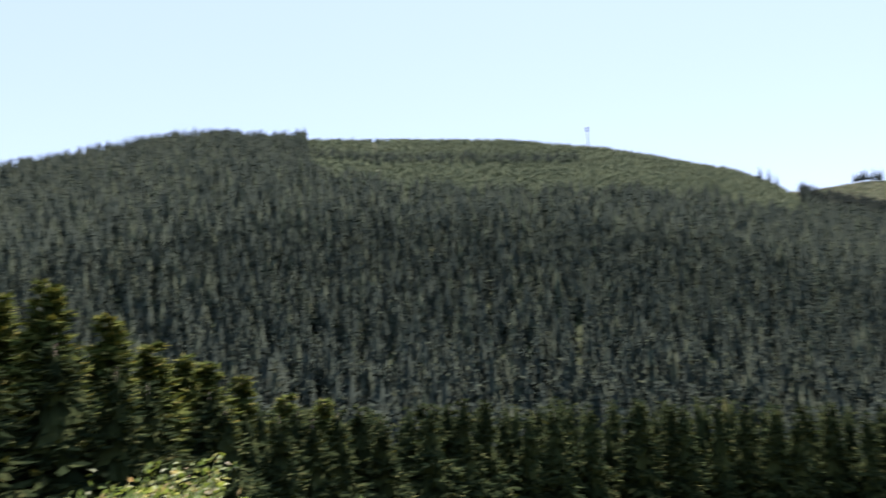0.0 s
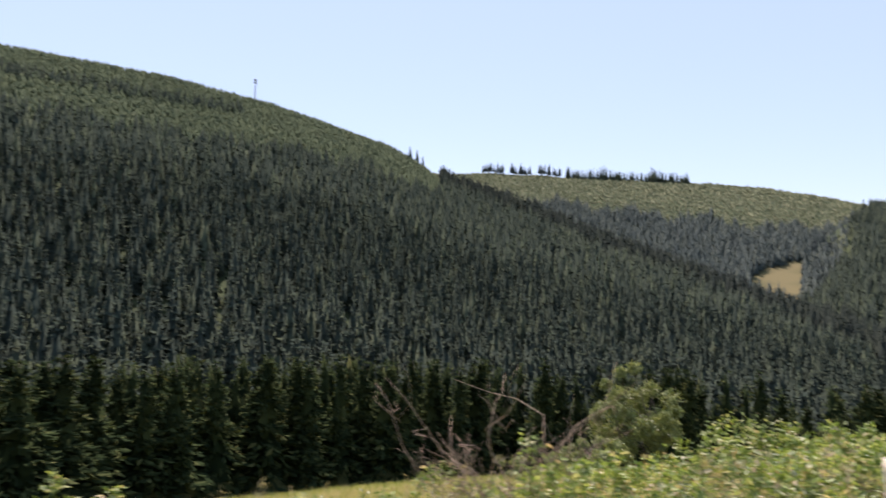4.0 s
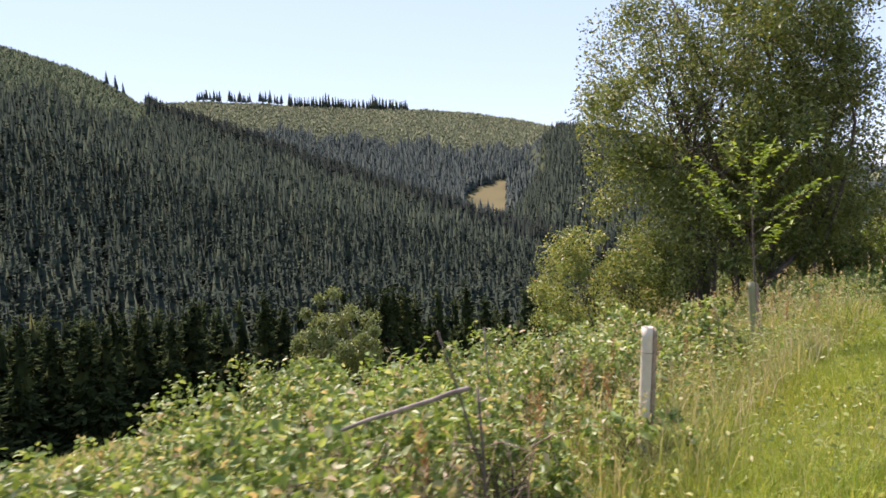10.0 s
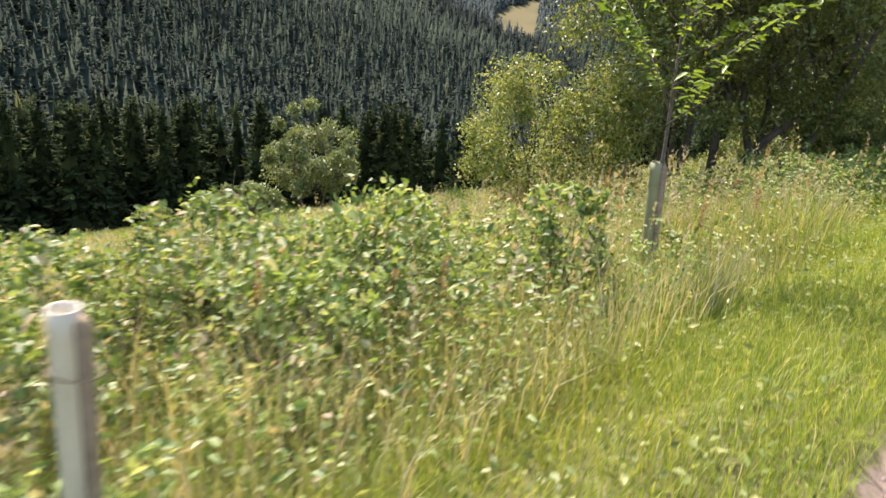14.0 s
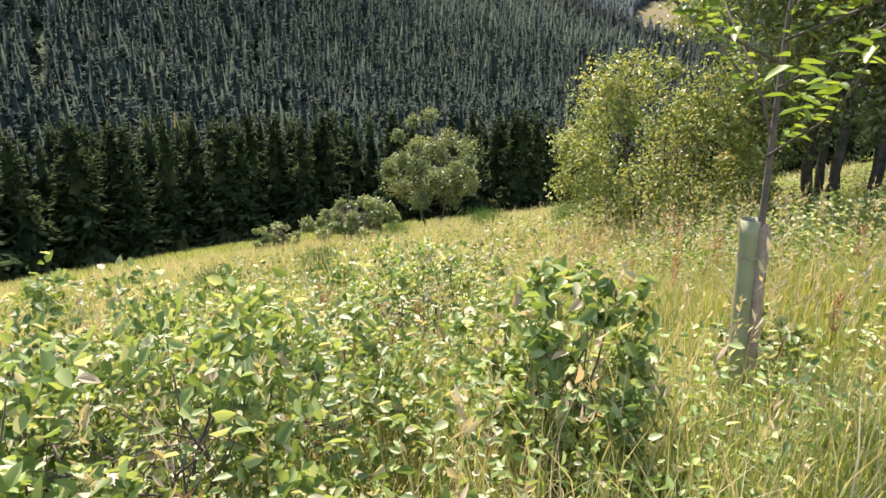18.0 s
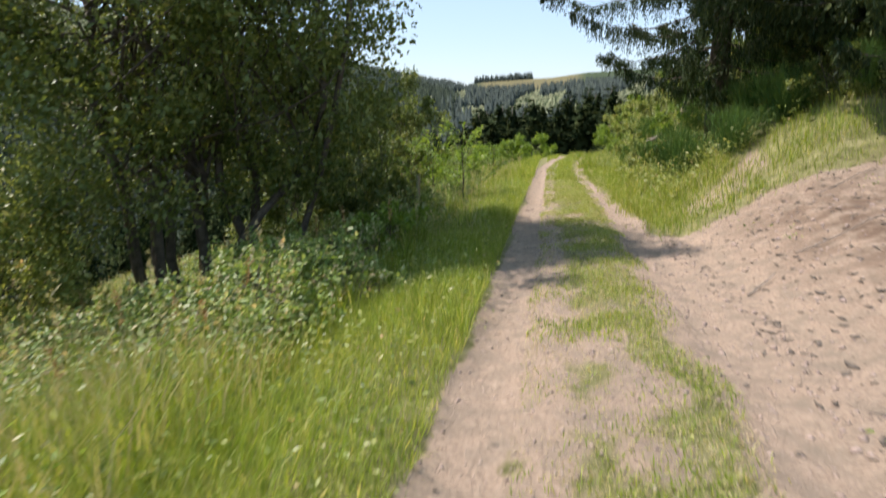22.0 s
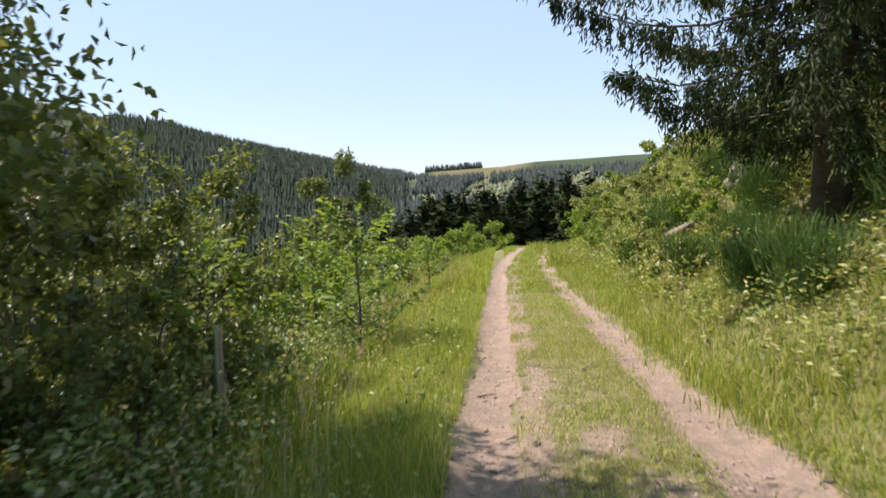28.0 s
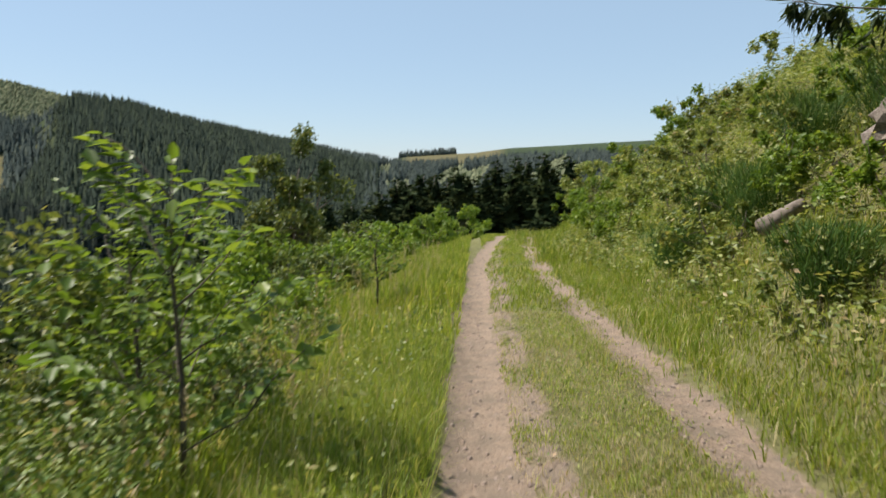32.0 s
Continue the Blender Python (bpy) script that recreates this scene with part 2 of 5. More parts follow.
def mesh_from(name, v, f, mat, smooth=False, attrs=None):
    """v: (n, 3); f: (m, 3) or (m, 4)."""
    me = bpy.data.meshes.new(name)
    v, f = np.asarray(v, np.float32), np.asarray(f, np.int32)
    k = f.shape[1]
    me.vertices.add(len(v))
    me.vertices.foreach_set("co", v.ravel())
    me.loops.add(f.size)
    me.loops.foreach_set("vertex_index", f.ravel())
    me.polygons.add(len(f))
    me.polygons.foreach_set("loop_start", np.arange(0, f.size, k, dtype=np.int32))
    if smooth:
        me.polygons.foreach_set("use_smooth", np.ones(len(f), bool))
    for key, values in (attrs or {}).items():
        me.attributes.new(key, "FLOAT", "POINT").data.foreach_set("value", np.asarray(values, np.float32))
    me.materials.append(mat)
    me.update(calc_edges=True)
    return me


def part(name, me, parent, label=""):
    ob = new(name, me)
    ob.parent = parent
    return tagged(ob, label)


def thing(name, m, label, category, group=""):
    ob = new(name)
    ob.matrix_basis = m
    ob.empty_display_size = 0.3
    return tagged(ob, label, category, group)


def tube(points, radii, sides=7):
    """One tapered tube along points."""
    pts, n = np.asarray(points, float), len(points)
    d = np.gradient(pts, axis=0)
    d /= np.linalg.norm(d, axis=1)[:, None] + 1e-9
    ref = np.where(np.abs(d[:, 2:3]) > 0.9, [[1.0, 0, 0]], [[0, 0, 1.0]])
    a = np.cross(d, ref)
    a /= np.linalg.norm(a, axis=1)[:, None] + 1e-9
    b = np.cross(d, a)
    ang = np.linspace(0, 2 * np.pi, sides, endpoint=False)
    v = pts[:, None] + np.asarray(radii)[:, None, None] * (a[:, None] * np.cos(ang)[None, :, None] + b[:, None] * np.sin(ang)[None, :, None])
    i, j = np.meshgrid(np.arange(n - 1), np.arange(sides), indexing="ij")
    j2 = (j + 1) % sides
    q = np.stack([i * sides + j, i * sides + j2, (i + 1) * sides + j2, (i + 1) * sides + j], -1).reshape(-1, 4)
    v = np.concatenate([v.reshape(-1, 3), pts[:1], pts[-1:]])
    t = np.concatenate([q[:, :3], q[:, [0, 2, 3]],
                        np.stack([np.full(sides, n * sides), (np.arange(sides) + 1) % sides, np.arange(sides)], -1),
                        np.stack([np.full(sides, n * sides + 1), (n - 1) * sides + np.arange(sides), (n - 1) * sides + (np.arange(sides) + 1) % sides], -1)])
    return v, t


def joined(pieces):
    vs, fs, k = [], [], 0
    for v, f in pieces:
        vs.append(v), fs.append(np.asarray(f) + k)
        k += len(v)
    return np.concatenate(vs), np.concatenate(fs)


def blades(base, h, w, lean, rng):
    """Bent grass blades: base (n, 3), heights, widths, how far the tip leans."""
    n = len(base)
    a, b = rng.uniform(0, 2 * np.pi, n), rng.uniform(0, 2 * np.pi, n)
    side = np.stack([np.cos(a), np.sin(a), np.zeros(n)], 1) * w[:, None] / 2
    out = np.stack([np.cos(b), np.sin(b), np.zeros(n)], 1) * (lean * h)[:, None]
    up = np.array([0, 0, 1.0])
    mid = base + out * 0.3 + up * (h * 0.55)[:, None]
    tip = base + out + up * (h * (1 - 0.35 * lean))[:, None]
    v = np.stack([base - side, base + side, mid - side * 0.8, mid + side * 0.8, tip], 1).reshape(-1, 3)
    f = np.array([[0, 1, 3], [0, 3, 2], [2, 3, 4]])
    return v, (np.arange(n)[:, None, None] * 5 + f).reshape(-1, 3)


def leaves(base, direction, normal, length, width, fold=0.25):
    """Folded pointed leaves, each its own island of two triangles."""
    n = len(base)
    d = direction / (np.linalg.norm(direction, axis=1)[:, None] + 1e-9)
    s = np.cross(d, normal)
    s /= np.linalg.norm(s, axis=1)[:, None] + 1e-9
    u = np.cross(s, d)
    L, W = length[:, None], width[:, None]
    mid = base + d * L * 0.45 + u * W * fold
    v = np.stack([base, mid + s * W / 2, base + d * L, mid - s * W / 2], 1).reshape(-1, 3)
    f = np.array([[0, 1, 2], [0, 2, 3]])
    return v, (np.arange(n)[:, None, None] * 4 + f).reshape(-1, 3)


def ovate(base, direction, normal, length, width, fold=0.18):
    """Broad round-shouldered leaves folded along the midrib, four triangles each."""
    n = len(base)
    d = direction / (np.linalg.norm(direction, axis=1)[:, None] + 1e-9)
    s = np.cross(d, normal)
    s /= np.linalg.norm(s, axis=1)[:, None] + 1e-9
    u = np.cross(s, d)
    L, W = length[:, None], width[:, None]
    low, high = base + d * L * 0.28 + u * W * fold, base + d * L * 0.66 + u * W * fold * 0.6
    tip = base + d * L - u * W * 0.25
    v = np.stack([base, low + s * W / 2, high + s * W * 0.40, tip, high - s * W * 0.40, low - s * W / 2], 1).reshape(-1, 3)
    f = np.array([[0, 1, 2], [0, 2, 3], [0, 3, 4], [0, 4, 5]])
    return v, (np.arange(n)[:, None, None] * 6 + f).reshape(-1, 3)


def unit(rng, n, flat=1.0):
    v = rng.normal(size=(n, 3)) * [1, 1, flat]
    return v / (np.linalg.norm(v, axis=1)[:, None] + 1e-9)


# ---- the lie of the land ----
EYE = 1.5


def table_of(az, rows):
    a = np.array(sorted(rows))
    return np.interp(az, a[:, 0], a[:, 1])


SPUR = [(-30, -9), (20, -9), (28, -6.6), (32.6, -4.9), (37.2, -3.2), (46.6, 0.6), (50.5, 2.0), (54.8, 4.0), (59.2, 5.6), (61.5, 6.3), (63, 6.9), (64.6, 8.3), (67.4, 9.8), (73.3, 11.75), (78, 12.85),
        (86, 14.1), (96, 14.65), (102.8, 14.7), (104, 14.5), (109.6, 14.6), (114.2, 14.0), (121, 11.9), (127, 10.2), (134, 8.1), (150, 5), (185, 4)]
BACK = [(-30, -3), (5, 0), (15, 2), (25, 4), (30.8, 5.5), (33.8, 6.2), (36.6, 6.7), (42.6, 7.35), (49, 7.7), (55.7, 8.0), (59.8, 8.1), (66, 8.0), (75, 7.5), (110, 5), (185, 3)]
DARK = [(-30, -5), (4, -2), (8.3, -.1), (13.6, 1.4), (21.5, 3.1), (26.4, 4.6), (29.8, 5.15), (30.7, 5.15), (31.2, 4.0), (32, 1.8), (34.5, 0), (35.3, -2), (37, -3), (60, -6), (185, -6)]
FARD = [(-185, 3), (-60, 5), (-40, 4), (-25, 3), (-13.5, 2.3), (-9.5, 2.15), (-2.8, 1.8), (0, 1.45), (5.8, 1.2), (8.8, .5), (14, 0), (30, -3), (185, -3)]
LAYERS = {"spur": (SPUR, lambda a: np.interp(a, [20, 40, 64, 140], [330, 420, 600, 600]), 135, -44),
          "back": (BACK, lambda a: 1050 + 0 * a, 520, -40), "dark": (DARK, lambda a: 800 + 0 * a, 350, -46), "fard": (FARD, lambda a: 1500 + 0 * a, 500, -40)}


def track_x(y):
    return 0.003 * np.clip(y - 25, 0, 20) ** 2 + 0.02 * np.clip(y - 45, 0, 25) ** 2 + 0.12 * np.clip(y - 45, 0, 60)


def ragged(x, y):
    """Sideways wander of the rut edges."""
    return 0.05 * wave(x * 2, y, 0.31, 8) + 0.06 * wave(x, y, 0.9, 9) + 0.02 * wave(x, y, 0.11, 4)


def rut2(y):
    return np.interp(y, [14, 20, 28, 40], [1.66, 1.52, 1.38, 1.3])


def track_z(y):
    return np.interp(y, [-80, 25, 46, 62, 300], [4.0, -1.25, -2.25, -3.9, -28])


def wave(x, y, s, seed=0.0):
    """Cheap smooth unevenness, about -1 to 1."""
    return (np.sin(x / s + 1.7 * np.sin(y / s * 0.7 + seed)) + np.sin(y / s * 1.13 + 1.3 * np.sin(x / s * 0.8 + 2 * seed) + seed)) / 2


def layer_z(name, x, y):
    rows, R, r0, zb = LAYERS[name]
    az, r = np.degrees(np.arctan2(-x, y)), np.hypot(x, y)
    far = R(az)
    crest = EYE + far * np.tan(np.radians(table_of(az, rows)))
    s = (r - r0) / (far - r0)
    z = zb + (crest - zb) * np.clip(s, 0, 1) ** 0.92 - np.clip(r - far - 45, 0, None) * 0.28
    return np.where(s > 0, z, zb - 4)


def land(x, y):
    x, y = np.asarray(x, float), np.asarray(y, float)
    tz, u = track_z(y), x - track_x(y)
    left = np.clip(-u - 0.75, 0, None)
    down = 0.32 * left - 0.05 * np.clip(left, 0, 1.5)
    steep = np.interp(y, [-10, 5, 9, 12, 13, 17, 22, 60], [0.28, 0.28, 0.32, 0.40, 0.44, 0.8, 0.95, 0.9])
    right = np.clip(u - 2.25, 0, None)
    reach = np.interp(y, [12.5, 17], [1.4, 4.6])
    up = steep * np.minimum(right, reach) + 0.12 * np.clip(right - reach, 0, 60) + (0.05 * wave(x, y, 0.45, 6) + 0.025 * wave(x, y, 0.17, 7)) * np.clip(right, 0, 1)
    rut = np.exp(-((u / 0.24) ** 4)) + np.exp(-(((u - rut2(y)) / 0.26) ** 4))
    hump = np.exp(-(((u - 0.83) / 0.42) ** 2))
    near = tz - down + up - 0.055 * rut + 0.03 * hump + 0.05 * wave(x, y, 1.9) * np.clip(np.abs(u - 0.8) - 1.2, 0, 1) + 0.012 * wave(x, y, 0.33, 2)
    near = near + 0.5 * wave(x, y, 17, 1) * np.clip((left - 8) / 20, 0, 1)
    near = np.maximum(near, -44 + 2 * wave(x, y, 40))
    z = near
    for name in LAYERS:
        z = np.maximum(z, layer_z(name, x, y))
    return z + 2.0 * wave(x, y, 60, 3) * np.clip((np.hypot(x, y) - 150) / 200, 0, 1)


def spread(fine_lo, fine_hi, step, far, growth=1.055):
    mid = np.arange(fine_lo, fine_hi + step / 2, step)
    d, k = [], step
    while sum(d) < far:
        k *= growth
        d.append(k)
    d = np.cumsum(d)
    return np.concatenate([fine_lo - d[::-1], mid, fine_hi + d])


gx, gy = spread(-4, 5, 0.11, 2300), spread(-13, 30, 0.26, 2300)
GX, GY = np.meshgrid(gx, gy, indexing="ij")
GZ = land(GX, GY)


def seat(x, y):
    """Height of the ground sheet itself between its grid points."""
    x, y = np.asarray(x, float), np.asarray(y, float)
    a, e = np.clip(np.searchsorted(gx, x) - 1, 0, len(gx) - 2), np.clip(np.searchsorted(gy, y) - 1, 0, len(gy) - 2)
    s, t = (x - gx[a]) / (gx[a + 1] - gx[a]), (y - gy[e]) / (gy[e + 1] - gy[e])
    return GZ[a, e] * (1 - s) * (1 - t) + GZ[a + 1, e] * s * (1 - t) + GZ[a, e + 1] * (1 - s) * t + GZ[a + 1, e + 1] * s * t


def bareness(x, y):
    """1 where wheels and diggers keep the sand bare, 0 on turf."""
    u = x - track_x(y) + ragged(x, y)
    d = np.maximum(np.exp(-((u / 0.26) ** 4)), np.interp(y, [13, 18], [1, 0.86]) * (0.84 + 0.22 * wave(x * 1.4, y * 0.8, 0.33, 6)) * np.exp(-(((u - rut2(y)) / np.interp(y, [10, 14, 18], [0.46, 0.36, 0.30])) ** 4)))
    d = np.maximum(d, np.interp(y, [13, 19], [1.2, 0.45]) * (0.33 + 0.24 * wave(x * 2, y * 0.6, 0.5, 5) + 0.26 * wave(x * 1.5, y, 0.17, 2)) * np.exp(-(((u - 0.83) / 0.75) ** 4)))
    d = np.maximum(d, np.interp(y, [13, 17], [0.7, 0.58]) * (1 + 0.25 * wave(x, y, 0.3, 1)) * np.exp(-(((u - 0.38) / np.interp(y, [13, 17], [0.26, 0.2])) ** 2)))
    yard = np.clip((u - 1.6) / 0.4, 0, 1) * np.clip((9 + 1.6 * wave(x, y, 1.7, 1) - u) / 2.5, 0, 1) * np.clip((y + 1 + 1.4 * wave(x, y, 1.3, 4) - 0.25 * u) / 3, 0, 1) * np.clip((13.6 - y + 7 * ragged(y, x)) / 0.8, 0, 1)
    worn = np.clip((u - 2.3) / 0.3, 0, 1) * np.clip((4.4 - u) / 0.6, 0, 1) * np.clip((y - 12.5) / 1, 0, 1) * np.clip((19 - y) / 2, 0, 1) * np.clip(0.35 + 1.1 * wave(x, y, 0.55, 2.2), 0, 1)
    d = np.maximum(d, 0.6 * worn)
    return np.maximum(d, 0.97 * yard) * (y > -30) * (y < 70)


dirt = bareness(GX, GY)
AZ, RR = np.degrees(np.arctan2(-GX, GY)), np.hypot(GX, GY)
felled = 0.8 * np.clip(3.0 - np.abs(AZ - 36.0), 0, 1) * (RR > 480) * (RR < 760) + 0.75 * np.clip(4.5 - np.abs(AZ - 1.8), 0, 1) * (RR > 1180) * (RR < 1500)
pasture = np.clip((RR - 100) / 60, 0, 1)
n0, n1 = GX.shape
i, j = np.meshgrid(np.arange(n0 - 1), np.arange(n1 - 1), indexing="ij")
quads = np.stack([i * n1 + j, (i + 1) * n1 + j, (i + 1) * n1 + j + 1, i * n1 + j + 1], -1).reshape(-1, 4)
ground = new("ground", mesh_from("ground", np.stack([GX, GY, GZ], -1).reshape(-1, 3), quads, GROUND, True,
                                 {"dirt": dirt.ravel(), "dug": (np.clip((GX - 2.4) / 1.2, 0, 1) * np.clip((14 - GY) / 2, 0, 1) * np.clip((GY + 1) / 3, 0, 1) * np.clip((9.5 - GX) / 2, 0, 1)).ravel(), "felled": felled.ravel(), "pasture": np.clip(pasture, 0, 1).ravel()}))
tagged(ground, "sandy two-rut farm track through a sloping meadow above a wooded valley", "ground", kind="structure")


# ---- woods ----
def cone_tree(rng, tiers=5, points=9, h=1.0, r=0.16):
    """Far spruce: jagged tiers, one unit high."""
    pieces = []
    for k in range(tiers):
        lo, hi = 0.08 + 0.80 * k / tiers, min(1.0, 0.08 + 0.80 * (k + 1.9) / tiers)
        rad = r * (1 - k / tiers) ** 0.85 + 0.015
        ang = np.linspace(0, 2 * np.pi, points * 2, endpoint=False) + rng.uniform(0, 6)
        rr = rad * np.where(np.arange(points * 2) % 2, 0.55, 1.0) * rng.uniform(0.75, 1.2, points * 2)
        ring = np.stack([rr * np.cos(ang), rr * np.sin(ang), lo + rng.uniform(-0.03, 0.03, points * 2)], 1)
        v = np.concatenate([ring, [[rng.normal() * 0.01, rng.normal() * 0.01, hi]]])
        m = points * 2
        f = np.stack([np.arange(m), (np.arange(m) + 1) % m, np.full(m, m)], 1)
        pieces.append((v, f))
    return joined(pieces)


def scatter(templates, pos, h, wide, rng):
    """Many copies of unit-high templates, joined."""
    pick, ang = rng.integers(0, len(templates), len(pos)), rng.uniform(0, 2 * np.pi, len(pos))
    out = []
    for k, (v, f) in enumerate(templates):
        m = np.where(pick == k)[0]
        c, s = np.cos(ang[m])[:, None], np.sin(ang[m])[:, None]
        x, y = v[None, :, 0] * c - v[None, :, 1] * s, v[None, :, 0] * s + v[None, :, 1] * c
        p = np.stack([x * (h[m] * wide[m])[:, None], y * (h[m] * wide[m])[:, None], v[None, :, 2] * h[m][:, None]], -1) + pos[m][:, None]
        out.append((p.reshape(-1, 3), (np.arange(len(m))[:, None, None] * len(v) + f[None]).reshape(-1, 3)))
    return joined(out)


def polar_points(rng, az0, az1, r0, r1, gap):
    """Jittered points over a sector, gap metres apart."""
    n = int(abs(radians(az1 - az0)) / 2 * (r1**2 - r0**2) / gap**2)
    a, r = np.radians(rng.uniform(az0, az1, n)), np.sqrt(rng.uniform(r0**2, r1**2, n))
    return np.stack([-np.sin(a) * r, np.cos(a) * r], 1)


def thin(p, gap):
    """Keeps one point in each cell."""
    key = np.floor(p / gap).astype(np.int64)
    _, idx = np.unique(key[:, 0] * 100003 + key[:, 1], return_index=True)
    return p[idx]


def polar(p):
    return np.degrees(np.arctan2(-p[:, 0], p[:, 1])), np.hypot(p[:, 0], p[:, 1])


def edge_of_wood(az):
    """How far off the valley wood begins."""
    return np.interp(az, [-20, 0, 10, 30, 42, 61, 77, 90, 100, 110, 120, 135, 160, 185], [130, 120, 125, 120, 105, 104, 97, 85, 70, 56, 47, 42, 40, 40])


def elevation(p, z):
    return np.degrees(np.arctan2(z - EYE, np.hypot(p[:, 0], p[:, 1])))


def tuft_tree(rng, n, r=0.17, core=6):
    """Spruce far off: a dark core and many drooping sprays of uneven reach, one unit high."""
    s = rng.uniform(0, 1, n) ** 1.25
    a = rng.uniform(0, 2 * np.pi, n)
    reach = (r * (1 - s) ** 0.8 + 0.012) * rng.uniform(0.55, 1.15, n)
    out = np.stack([np.cos(a), np.sin(a), 0 * a], 1)
    ln = (0.06 + 0.15 * (1 - s)) * rng.uniform(0.7, 1.3, n)
    pts = out * np.clip(reach - 0.75 * ln, 0, 1)[:, None] + np.stack([0 * a, 0 * a, 0.08 + 0.88 * s], 1)
    d = out - [0, 0, 1.0] * rng.uniform(-0.05, 0.6, n)[:, None] + rng.normal(size=(n, 3)) * 0.3
    norm = out * rng.uniform(0.2, 0.9, n)[:, None] + [0, 0, 1.0] + rng.normal(size=(n, 3)) * 0.28
    ln = ln * min(1.0, (60 / n) ** 0.35)
    v, f = leaves(pts, d, norm, ln, ln * rng.uniform(0.6, 1.0, n), -0.2)
    ang = np.linspace(0, 2 * np.pi, core, endpoint=False) + rng.uniform(0, 6)
    ring = np.stack([np.cos(ang), np.sin(ang), 0 * ang], 1) * (r * 0.66) * rng.uniform(0.8, 1.2, core)[:, None] + [0, 0, 0.06]
    cone = np.concatenate([ring, [[0, 0, 0.97]]]), np.stack([np.arange(core), (np.arange(core) + 1) % core, np.full(core, core)], 1)
    return joined([(v, f), cone])


rng = np.random.default_rng(11)
far_templates = [tuft_tree(rng, 100, 0.215) for _ in range(6)]
slope_templates = [tuft_tree(rng, 24, 0.22, 5) for _ in range(8)]
tiny_templates = [tuft_tree(rng, 16, 0.2, 5) for _ in range(6)]
p = thin(polar_points(rng, 8, 150, 60, 1060, 2.4), 4.7)
az, r = polar(p)
z = land(p[:, 0], p[:, 1])
el = elevation(p, z)
on_back = (layer_z("back", p[:, 0], p[:, 1]) > z - 4) & (r > 520)
on_spur = layer_z("spur", p[:, 0], p[:, 1]) > z - 4
ragged_el = 0.22 * np.sin(az * 1.1) + 0.13 * np.sin(az * 3.1) + 0.08 * np.sin(az * 7.7)
keep = r > np.maximum(edge_of_wood(az), 150)
# the clearing in the valley head, and the grassy strip that climbs from it
clearing_low, clearing_high = np.interp(az, [35.3, 38.4], [-2.1, -1.4]), np.interp(az, [34.6, 37.9], [1.0, 0.2]) + ragged_el * 0.8
keep &= ~((az > 34.5 + ragged_el) & (az < 38.5 + ragged_el) & (el > clearing_low) & (el < clearing_high) & (r > 480))
keep &= ~((np.abs(az - np.interp(el, [0.6, 2.6], [34.9, 32.6])) < 0.28) & (el > 0.4) & (el < 2.4) & (r > 560))
wood_top = np.interp(az, [30, 32, 35.3, 41.4, 46.2, 52.7, 56.5, 66], [3.7, 3.6, 3.1, 3.9, 4.5, 5.2, 5.6, 6.6])
keep &= ~(on_back & (el > wood_top + 1.5 * ragged_el)) & ~((r > 700) & (az > 66))
keep &= ~((r > LAYERS["spur"][1](az) + 22) & (az > 66))
keep &= ~((az > 119.5) & (az < 126.5) & (r > 480 + (az - 123) * 8) & (r < 505 + (az - 123) * 8)) & ~((np.abs(az - 97.2) < 0.22) & (r > 520))
p, z, r, az, el, on_spur, on_back, ragged_el = p[keep], z[keep], r[keep], az[keep], el[keep], on_spur[keep], on_back[keep], ragged_el[keep]
low = np.full(len(p), -90.0)
for s in np.linspace(0.15, 0.97, 36):
    low = np.maximum(low, np.degrees(np.arctan2(land(p[:, 0] * s, p[:, 1] * s) + 9 - EYE, r * s)))
seen = (np.degrees(np.arctan2(z + 20 - EYE, r)) > low) | (r < 300)
p, z, r, az, el, on_spur, on_back, ragged_el = p[seen], z[seen], r[seen], az[seen], el[seen], on_spur[seen], on_back[seen], ragged_el[seen]
YOUNG_EDGE = ([59, 64.3, 70, 78, 87, 96, 102, 103.4], [5.2, 5.9, 8.1, 9.3, 9.7, 10.5, 12.0, 12.6])
young = on_spur & (el > np.interp(az, *YOUNG_EDGE) + ragged_el) & (az < 103) & (az > 63.2)
strip_el = np.interp(az, [80, 91, 97, 102], [12.0, 12.6, 12.8, 13.2])
strip = young & (np.abs(el - strip_el) < 0.3) & (az > 80)
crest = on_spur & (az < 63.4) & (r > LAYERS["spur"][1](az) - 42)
belt = on_spur & ~young & (el > np.interp(az, *YOUNG_EDGE) + ragged_el - 1.6) & (az < 103) & (az > 63.2)
h = rng.uniform(10.5, 16.5, len(p)) * np.where(strip, 0.62, 1) * np.where(crest, 1.25, 1) * np.where(belt, 0.72, 1)
xyz = np.stack([p[:, 0], p[:, 1], seat(p[:, 0], p[:, 1]) - 0.5], 1)
tall = ~young | strip
close = tall & (r < 300)
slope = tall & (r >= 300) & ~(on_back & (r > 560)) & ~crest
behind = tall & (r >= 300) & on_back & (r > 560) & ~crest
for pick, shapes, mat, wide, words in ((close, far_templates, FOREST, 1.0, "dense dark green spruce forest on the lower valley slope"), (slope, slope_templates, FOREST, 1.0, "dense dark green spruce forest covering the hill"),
                                       (crest, slope_templates, RIDGE, 0.95, "tall dark spruces in a belt along the ridge of the hill"), (behind, slope_templates, HAZY_HILLSIDE, 1.1, "dark spruce forest on the hillside across the valley")):
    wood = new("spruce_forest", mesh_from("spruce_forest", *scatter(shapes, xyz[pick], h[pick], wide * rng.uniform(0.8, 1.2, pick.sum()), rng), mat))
    tagged(wood, words, "forest", kind="stuff")
p = thin(polar_points(rng, 63.2, 103.4, 330, 640, 2.0), 2.9)
az, r = polar(p)
z = seat(p[:, 0], p[:, 1])
